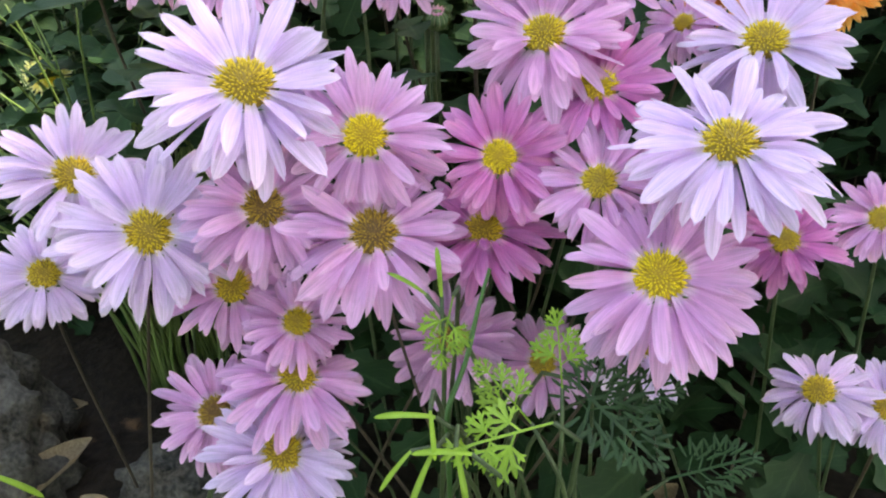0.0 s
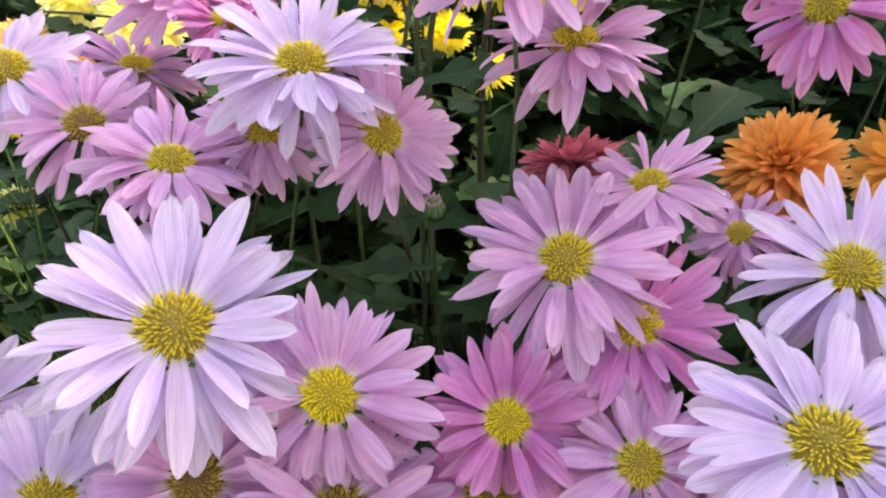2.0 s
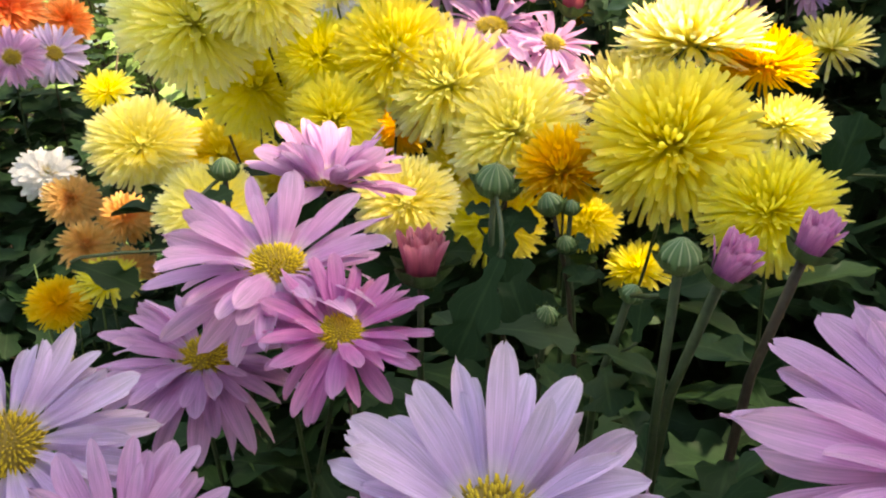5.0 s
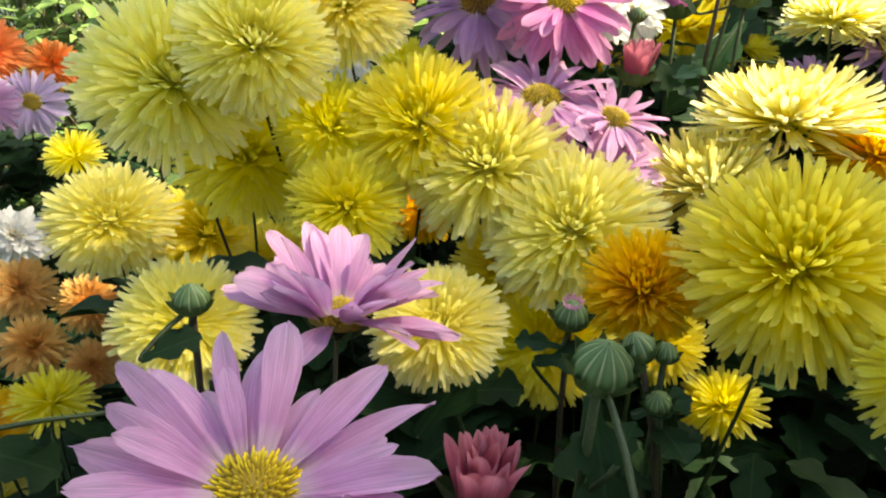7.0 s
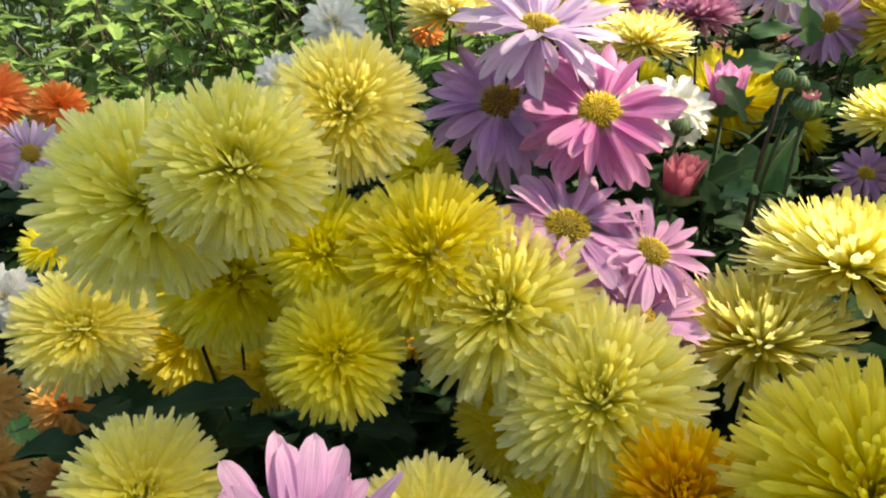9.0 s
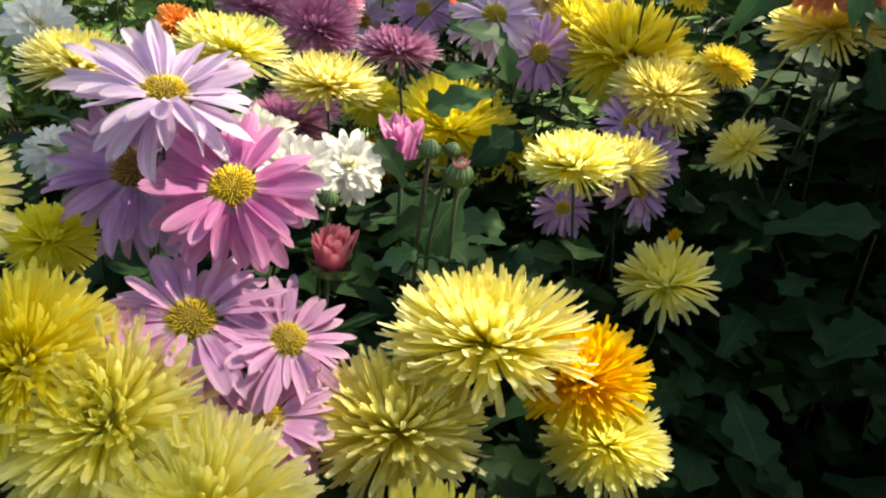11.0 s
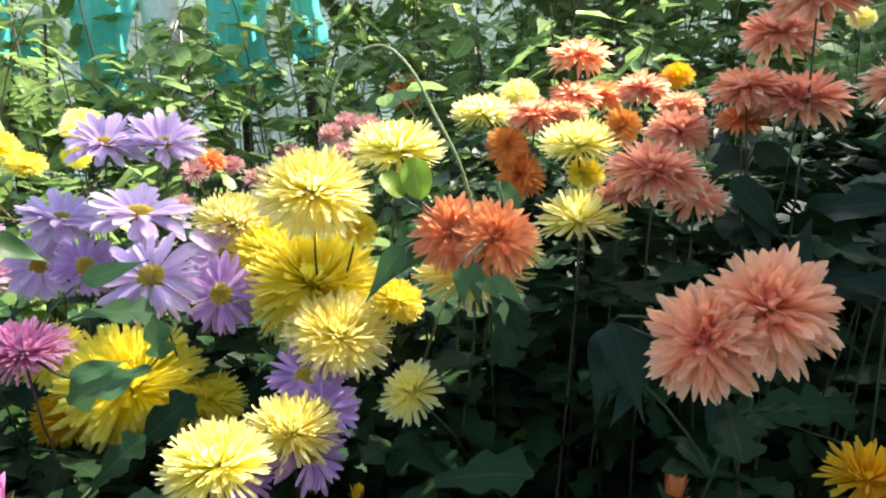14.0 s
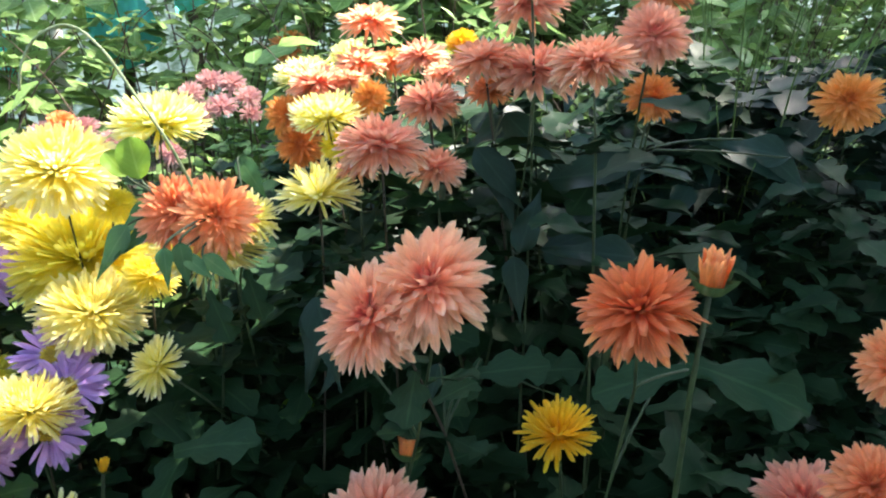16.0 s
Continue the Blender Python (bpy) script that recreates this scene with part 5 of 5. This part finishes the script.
shoot((0.290, 0.387, 0.298), (0.93, 0.04, 0.36), 0.037, "feather", (-0.19, -0.48, 1.14))
shoot((0.160, 0.332, 0.383), (-0.99, -0.08, 0.12), 0.022, "strap", (0.10, -0.52, 1.13))
shoot((0.158, 0.315, 0.374), (-0.62, -0.65, -0.44), 0.017, "strap", (0.11, -0.48, 1.16))
shoot((0.167, 0.314, 0.371), (-0.38, -0.73, -0.56), 0.021, "strap", (0.08, -0.48, 1.17))
shoot((0.174, 0.319, 0.379), (-1.00, -0.04, 0.08), 0.021, "strap", (0.07, -0.50, 1.15))
shoot((0.171, 0.322, 0.384), (0.12, -0.71, -0.69), 0.017, "strap", (0.07, -0.51, 1.14))
shoot((0.181, 0.315, 0.371), (0.22, -0.73, -0.64), 0.021, "strap", (0.05, -0.48, 1.17))
shoot((0.159, 0.368, 0.416), (-0.84, 0.20, 0.50), 0.017, "strap", (0.10, -0.61, 1.02))
shoot((0.171, 0.371, 0.419), (-0.10, 0.54, 0.84), 0.019, "strap", (0.07, -0.62, 1.01))
shoot((-0.112, 0.432, 0.216), (0.78, 0.09, -0.62), 0.036, "strap", (0.42, -0.39, 1.08))
shoot((0.211, 1.185, 0.729), (0.97, 0.24, -0.10), 0.046, "broad", (0.19, -0.68, 0.85))
shoot((0.200, 1.175, 0.680), (-0.92, -0.37, -0.17), 0.057, "broad", (0.20, -0.65, 0.91))
shoot((0.233, 1.185, 0.711), (0.19, -0.33, -0.92), 0.039, "broad", (0.16, -0.68, 0.88))


def grass_tuft(x, y, height, blades, spread):
    V = []
    for k in range(blades):
        a = rng.uniform(0, 6.28)
        reach = spread * rng.uniform(0.3, 1.0)
        base = Vector((x + rng.uniform(-0.02, 0.02), y + rng.uniform(-0.02, 0.02), -0.01))
        h = height * rng.uniform(0.7, 1.05)
        tip = base + Vector((reach * math.cos(a), reach * math.sin(a), h * rng.uniform(0.75, 1)))
        pts = bent(base, Vector((0, 0, 1.3 * h)), tip, (tip - base) * 0.7 - Vector((0, 0, 0.5 * h)), 9)
        V.append(tube(pts, [0.0022 - 0.0002 * i for i in range(9)], 4))
    P, Fc, U = joined(V)
    tagged(new("grass_tuft", mesh_of("grass_tuft", P, Fc, GRASS, U)), "tuft of thin arching green grass blades", "grass", kind="stuff")


def rock(x, y, z, size, seed):
    bm = bmesh.new()
    bmesh.ops.create_icosphere(bm, subdivisions=5, radius=1)
    for v in bm.verts:
        n = noise.noise(v.co * 1.3 + Vector((seed, 0, 0))) * 0.35 + noise.noise(v.co * 3.5 + Vector((0, seed, 0))) * 0.20 + noise.noise(v.co * 9) * 0.09 + noise.noise(v.co * 21) * 0.03
        v.co *= 1 + n
        v.co = Vector((v.co.x * size[0], v.co.y * size[1], v.co.z * size[2]))
    me = bpy.data.meshes.new("garden_stone")
    bm.to_mesh(me)
    bm.free()
    me.materials.append(STONE)
    me.polygons.foreach_set("use_smooth", [True] * len(me.polygons))
    ob = new("garden_stone", me)
    ob.matrix_basis = Matrix.Translation((x, y, z))
    tagged(ob, "rough grey lichen-spotted garden stone on the soil", "stone")


def tendril(points, radius, label, mat=None):
    """A climber's arching shoot through four places, from the ground up to its tip."""
    pts = [Vector(p) for p in points]
    root = new("climber_shoot")
    root.matrix_basis = Matrix.Translation((pts[0].x, pts[0].y, -0.01))
    tagged(root, label, "climber")
    run = [root.matrix_basis.translation.copy()] + pts
    fine = []
    for i in range(len(run) - 1):
        p0, p1 = run[i], run[i + 1]
        span = (p1 - p0).length
        d0 = (run[i + 1] - run[max(i - 1, 0)]).normalized() * span
        d1 = (run[min(i + 2, len(run) - 1)] - run[i]).normalized() * span
        fine += bent(p0, d0, p1, d1, 8)[: None if i == len(run) - 2 else -1]
    V, Fc, U = tube(fine, [radius * (1.1 - 0.5 * i / len(fine)) for i in range(len(fine))])
    link_part("stem", mesh_of("stem", V, Fc, mat or LEAF_SOFT, U), root, Matrix())


def dry_leaf(x, y, z, size, turn, tilt):
    """A fallen leaf, curled at its edges, on the soil."""
    T, S = np.meshgrid(np.linspace(0, 1, 13), np.linspace(-1, 1, 7), indexing="ij")
    w = 0.26 * np.sin(math.pi * np.clip(T, 0.01, 0.99) ** 0.8) ** 0.8
    curl = 0.9 * np.abs(S) ** 2 * w + 0.10 * np.sin(T * 6 + S) * w + 0.16 * T**2
    P = np.stack([T - 0.5, S * w * (1 - 0.25 * np.abs(S)), curl], -1).reshape(-1, 3)
    uv = np.stack([T, S * 0.5 + 0.5], -1).reshape(-1, 2)
    Fc = [(i * 7 + j, (i + 1) * 7 + j, (i + 1) * 7 + j + 1, i * 7 + j + 1) for i in range(12) for j in range(6)]
    ob = new("dry_leaf", mesh_of("dry_leaf", P, Fc, DRY, uv))
    ob.matrix_basis = Matrix.Translation((x, y, z)) @ Matrix.Rotation(turn, 4, "Z") @ Matrix.Rotation(tilt, 4, "X") @ Matrix.Diagonal((size, size, size, 1))
    tagged(ob, "curled pale brown dry leaf lying on the soil", "leaf", "dry leaves on the soil")


dry_leaf(-0.250, 0.600, 0.022, 0.090, 1.1, 0.2)
dry_leaf(-0.180, 0.560, 0.018, 0.060, 2.6, -0.2)
dry_leaf(-0.290, 0.690, 0.020, 0.055, 0.3, 0.3)
dry_leaf(-0.080, 0.585, 0.018, 0.045, 4.0, 0.1)
dry_leaf(0.330, 0.590, 0.018, 0.060, 0.7, 0.2)
grass_tuft(-0.200, 0.757, 0.472, 60, 0.22)
grass_tuft(-0.172, 0.817, 0.451, 60, 0.22)
grass_tuft(-0.126, 0.896, 0.456, 44, 0.22)
grass_tuft(1.191, 1.530, 1.045, 40, 0.25)
grass_tuft(1.161, 1.416, 0.957, 36, 0.25)
grass_tuft(1.300, 1.600, 1.020, 40, 0.25)
grass_tuft(1.430, 1.720, 1.060, 40, 0.28)
grass_tuft(1.040, 1.640, 0.980, 30, 0.22)
rock(-0.36, 0.62, 0.02, (0.12, 0.09, 0.12), 3)
rock(-0.12, 0.60, 0.0, (0.07, 0.06, 0.05), 8)
tendril(((0.430, 1.360, 0.450), (0.450, 1.230, 0.680), (0.458, 1.140, 0.780), (0.446, 1.124, 0.825), (0.426, 1.122, 0.866), (0.412, 1.122, 0.892), (0.396, 1.125, 0.906), (0.378, 1.126, 0.901), (0.366, 1.127, 0.886), (0.361, 1.128, 0.868)), 0.0013, "pale grey-green climber shoot arching over the blooms", mat=STEM_PALE)
tendril(((0.174, 0.342, 0.372), (0.181, 0.354, 0.390), (0.186, 0.365, 0.408), (0.190, 0.373, 0.419)), 0.0012, "wiry weed stem with a leafy tip")


# ---- foliage ----
def canopy_height(x, y):
    w = h = 0.0
    for a, b, c in CANOPY:
        d = (a - x) ** 2 + (b - y) ** 2 + 4e-4
        w += 1 / d**2
        h += c / d**2
    return h / w


def nearest(x, y):
    return min((a - x) ** 2 + (b - y) ** 2 for a, b, c in CANOPY) ** 0.5


OVER = np.array((0.08, -0.72, 0.66)) / np.linalg.norm((0.08, -0.72, 0.66))


def crowds(p, margin=0.028):
    """Whether a leaf at p would lie over a bloom, where none grows."""
    v = np.array(p) - HEAD_ARRAY[:, :3]
    along = v @ OVER
    aside = np.linalg.norm(v - along[:, None] * OVER, axis=1)
    return bool(np.any((along > -0.035) & (along < 0.22) & (aside < HEAD_ARRAY[:, 3] * 0.85 + margin)))


HEAD_ARRAY = np.array(HEADS)
for ob, middle in STEM_LEAVES:
    if crowds(middle) or (middle.x < 0.05 and middle.y < 0.86 and middle.z < 0.32) or (middle.y < 0.64 and middle.z < 0.36):
        bpy.data.objects.remove(ob)


def undergrowth():
    """The leaves below the blooms, too many to count, near-black to stand for the shade there."""
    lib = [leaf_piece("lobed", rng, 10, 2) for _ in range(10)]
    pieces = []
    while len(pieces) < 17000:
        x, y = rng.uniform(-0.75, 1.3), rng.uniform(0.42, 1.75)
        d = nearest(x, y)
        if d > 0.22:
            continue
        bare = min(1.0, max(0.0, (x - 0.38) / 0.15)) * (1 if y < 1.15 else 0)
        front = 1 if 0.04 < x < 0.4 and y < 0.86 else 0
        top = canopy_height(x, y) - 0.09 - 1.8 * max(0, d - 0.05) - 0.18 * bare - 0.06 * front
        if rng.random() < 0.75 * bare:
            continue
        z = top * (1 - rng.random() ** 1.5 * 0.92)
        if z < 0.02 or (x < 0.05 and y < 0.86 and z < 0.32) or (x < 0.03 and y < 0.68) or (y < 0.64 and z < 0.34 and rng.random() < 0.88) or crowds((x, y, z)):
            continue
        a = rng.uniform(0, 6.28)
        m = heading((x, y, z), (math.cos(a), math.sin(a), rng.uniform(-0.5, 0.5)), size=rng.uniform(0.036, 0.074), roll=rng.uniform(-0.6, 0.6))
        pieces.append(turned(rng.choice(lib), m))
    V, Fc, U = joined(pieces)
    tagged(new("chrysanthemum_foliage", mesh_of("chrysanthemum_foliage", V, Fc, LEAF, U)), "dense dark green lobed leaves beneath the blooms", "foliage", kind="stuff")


undergrowth()


def dark_shrub():
    """The low shrub at the end of the bed, under the tall grass; its near-black leaf holds the shade."""
    lib = [leaf_piece("pointed", rng, 8, 2) for _ in range(8)]
    pieces = []
    while len(pieces) < 5200:
        x, y = rng.uniform(0.62, 2.3), rng.uniform(1.28, 1.85)
        top = 0.74 + 0.06 * (x - 0.6) + 0.10 * noise.noise((x * 4, y * 4, 9))
        z = top * (1 - rng.random() ** 1.6 * 0.9)
        if crowds((x, y, z)):
            continue
        a = rng.uniform(0, 6.28)
        pieces.append(turned(rng.choice(lib), heading((x, y, z), (math.cos(a), math.sin(a), rng.uniform(-0.7, 0.3)), size=rng.uniform(0.05, 0.12), roll=rng.uniform(-0.6, 0.6))))
    V, Fc, U = joined(pieces)
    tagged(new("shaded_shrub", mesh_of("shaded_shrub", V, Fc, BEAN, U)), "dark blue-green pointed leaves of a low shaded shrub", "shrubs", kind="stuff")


dark_shrub()


def hedge():
    """Shrubs and tall weeds behind the bed: arching shoots set with leaves."""
    lib = {k: [leaf_piece(k, rng, 4, 2) for _ in range(6)] for k in ("pointed", "round", "lobed")}
    pieces, stems = [], []
    for i in range(860):
        far = i % 3 == 0
        x = rng.uniform(-2.8, 4.0)
        if far and -0.6 < x < 0.65 and rng.random() < 0.6:
            continue
        if far:
            y, height = rng.uniform(2.9, 3.8), rng.uniform(0.9, 2.3)
        else:
            y = 1.85 + 1.2 * rng.random()
            height = max(0.3, 0.52 + 0.5 * (y - 1.85) + 0.35 * noise.noise((x * 2.2, y * 2.2, 5)) + rng.uniform(-0.15, 0.15))
        a = rng.uniform(0, 6.28)
        foot = Vector((x, y, -0.02))
        tip = foot + Vector((0.3 * math.cos(a), 0.25 * math.sin(a), height))
        run = bent(foot, Vector((0, 0, height)), tip, (tip - foot) * 0.6 + Vector((0.3 * math.cos(a), 0.3 * math.sin(a), -0.3 * height)), 14)
        stems.append(tube(run, [0.004 - 0.0002 * k for k in range(14)], 5))
        kind = rng.choice(("pointed", "pointed", "round", "lobed"))
        big = rng.uniform(0.045, 0.105) * (1.3 if far else 1)
        turn = rng.uniform(0, 6.28)
        for k in range(int(height * rng.uniform(30, 46))):
            q = rng.uniform(2.0, 12.99)
            p = run[int(q)].lerp(run[int(q) + 1], q - int(q))
            turn += 2.4
            way = Vector((math.cos(turn), math.sin(turn), rng.uniform(-0.75, 0.25)))
            pieces.append(turned(rng.choice(lib[kind]), heading(p + way * rng.uniform(0.01, 0.06), way, size=big * rng.uniform(0.6, 1.35), roll=rng.uniform(-0.5, 0.5))))
    V, Fc, U = joined(pieces)
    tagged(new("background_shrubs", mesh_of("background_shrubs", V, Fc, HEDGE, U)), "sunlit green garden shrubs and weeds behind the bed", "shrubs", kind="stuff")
    V, Fc, U = joined(stems)
    tagged(new("shrub_stems", mesh_of("shrub_stems", V, Fc, BARK, U)), "thin brown stems of the shrubs behind the bed", "stems", kind="stuff")


hedge()


def shade_tree():
    """An unseen tree added beside the bed; its crown keeps most of the sun off it."""
    r = random.Random(41)
    root = new("unseen_shade_tree")
    base = Vector((2.75, 1.35, 0))
    root.matrix_basis = Matrix.Translation(base)
    tagged(root, "unseen added tree with a loose leafy crown shading the flower bed", "tree")
    mid = Vector((0.25, 0.75, 0.6)) + SUN_FROM * 3.2
    fork = base + Vector((0, 0, 2.0))
    V, Fc, U = tube(bent(base, Vector((0.1, 0, 1.5)), fork, Vector((-0.2, 0, 1.0)), 8), [0.11 - 0.006 * i for i in range(8)], 10)
    link_part("trunk", mesh_of("trunk", V, Fc, BARK, U), root, Matrix())
    lib = [leaf_piece("pointed", r, 3, 2) for _ in range(6)]
    for k in range(7):
        end = mid + Vector((r.uniform(-1.0, 1.5), r.uniform(-1.2, 0.2), r.uniform(-0.2, 0.3)))
        V, Fc, U = tube(bent(fork, Vector((0, 0, 0.6)), end, (end - fork) * 0.6, 8), [0.05 - 0.005 * i for i in range(8)], 7)
        link_part("limb", mesh_of("limb", V, Fc, BARK, U), root, Matrix())
    pieces = []
    while len(pieces) < 20500:
        o = Vector((r.uniform(-1.3, 2.5), r.uniform(-1.6, 2.3), r.uniform(-0.3, 0.3)))
        # dense spots, gaps and thin spots are set to steer sun onto the bed
        thick = -0.5 < o.x < 0.4 and -0.6 < o.y < -0.04
        if not thick and r.random() < (0.42 if o.x < 0.35 else 0.25):
            continue
        gap = 0.22 * max(0.0, 1 - Vector((o.x + 0.32, o.y - 0.12)).length / 0.50) - (0.16 if o.x > 0.22 else 0) - (0.34 if o.y < -0.08 else 0)
        if noise.noise(o * 2.6 + Vector((3, 1, 7))) < gap - 0.16 or o.y > 0.30 - (0.06 if o.x > 0.1 else 0) + 3.0 * max(0, o.x - 0.5) + 0.36 * min(1, max(0, (-0.07 - o.x) / 0.07)) + 0.2 * noise.noise(o * 1.7):
            continue
        thinned = -0.35 < o.x < 0.25 and 0.02 < o.y < (0.24 if o.x > -0.2 else 0.16)
        if thinned and r.random() < 0.25:
            continue
        a = r.uniform(0, 6.28)
        pieces.append(turned(r.choice(lib), heading(mid + o, (math.cos(a), math.sin(a), r.uniform(-0.8, 0.2)), size=r.uniform(0.06, 0.12) * (0.60 if thinned else 1), roll=r.uniform(-0.8, 0.8))))
    V, Fc, U = joined(pieces)
    link_part("crown", mesh_of("crown", V, Fc, SHRUB, U), root, Matrix())


shade_tree()


def side_shrubs():
    """Unseen shrubs added behind the camera and at its sides to block low skylight."""
    lib = [leaf_piece("pointed", rng, 4, 2) for _ in range(6)]
    pieces = []
    while len(pieces) < 10500:
        a = rng.uniform(2.75, 6.68)
        r = rng.uniform(1.9, 2.6)
        p = Vector((0.3 + r * math.cos(a), 0.9 + r * math.sin(a), 3.2 * rng.random()))
        b = rng.uniform(0, 6.28)
        pieces.append(turned(rng.choice(lib), heading(p, (math.cos(b), math.sin(b), rng.uniform(-0.8, 0.3)), size=rng.uniform(0.12, 0.24), roll=rng.uniform(-0.8, 0.8))))
    V, Fc, U = joined(pieces)
    tagged(new("garden_shrubs", mesh_of("garden_shrubs", V, Fc, SHRUB, U)), "tall green shrubs added out of view to block the low sky", "shrubs", kind="stuff")


side_shrubs()


# ---- shade net and post behind the shrubs ----
def shade_net(x0, x1, y, z0, z1):
    root = new("shade_net")
    mid = (x0 + x1) / 2
    root.matrix_basis = Matrix.Translation((mid, y, 0))
    tagged(root, "teal shade net hung in folds behind the shrubs", "net")
    n, k = 40, 12
    V, Fc, U = [], [], []
    for i in range(n + 1):
        for j in range(k + 1):
            x = (x0 - mid) + (x1 - x0) * i / n * (1 + 0.12 * math.sin(j * 1.3))
            V.append((x, 0.03 * math.sin(x * 60) + 0.05 * noise.noise((x * 9, j * 0.4, 2)), z0 + (z1 - z0) * j / k + 0.03 * math.sin(x * 12)))
            U.append((i / n, j / k))
    for i in range(n):
        for j in range(k):
            Fc.append((i * (k + 1) + j, (i + 1) * (k + 1) + j, (i + 1) * (k + 1) + j + 1, i * (k + 1) + j + 1))
    link_part("sheet", mesh_of("sheet", V, Fc, NET, U), root, Matrix.Translation((mid, y, 0)))
    V, Fc, U = tube([Vector((mid, y + 0.07, z)) for z in (-0.02, 0.7, 1.4, z1 + 0.05)], [0.016] * 4, 8)
    link_part("pole", mesh_of("pole", V, Fc, BARK, U), root, Matrix())


shade_net(0.17, 0.35, 3.01, 0.78, 1.50)
shade_net(0.42, 0.52, 3.05, 0.95, 1.45)
shade_net(-0.22, -0.05, 3.06, 0.70, 1.50)
shade_net(-0.55, -0.35, 3.10, 0.90, 1.50)


def post(x, y, r, h):
    V, Fc, U = tube([Vector((x + 0.004 * math.sin(i * 2.1), y, -0.02 + h * i / 9)) for i in range(10)], [r * (1 + 0.06 * math.sin(i * 1.7)) for i in range(10)], 14)
    tagged(new("garden_post", mesh_of("garden_post", V, Fc, POST, U)), "pale weathered round garden post among the shrubs", "post")


post(0.02, 3.18, 0.055, 2.2)


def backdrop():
    """A flat sheet for the far trees behind the garden; sun, shade and sky gaps are blotches in its colour."""
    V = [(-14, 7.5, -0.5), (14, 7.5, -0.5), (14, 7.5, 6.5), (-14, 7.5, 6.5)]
    tagged(new("backdrop", mesh_of("backdrop", V, [(0, 1, 2, 3)], FAR, [(0, 0), (1, 0), (1, 1), (0, 1)], False)), "flat backdrop of distant trees with painted sun and shade", "backdrop", kind="structure")


backdrop()
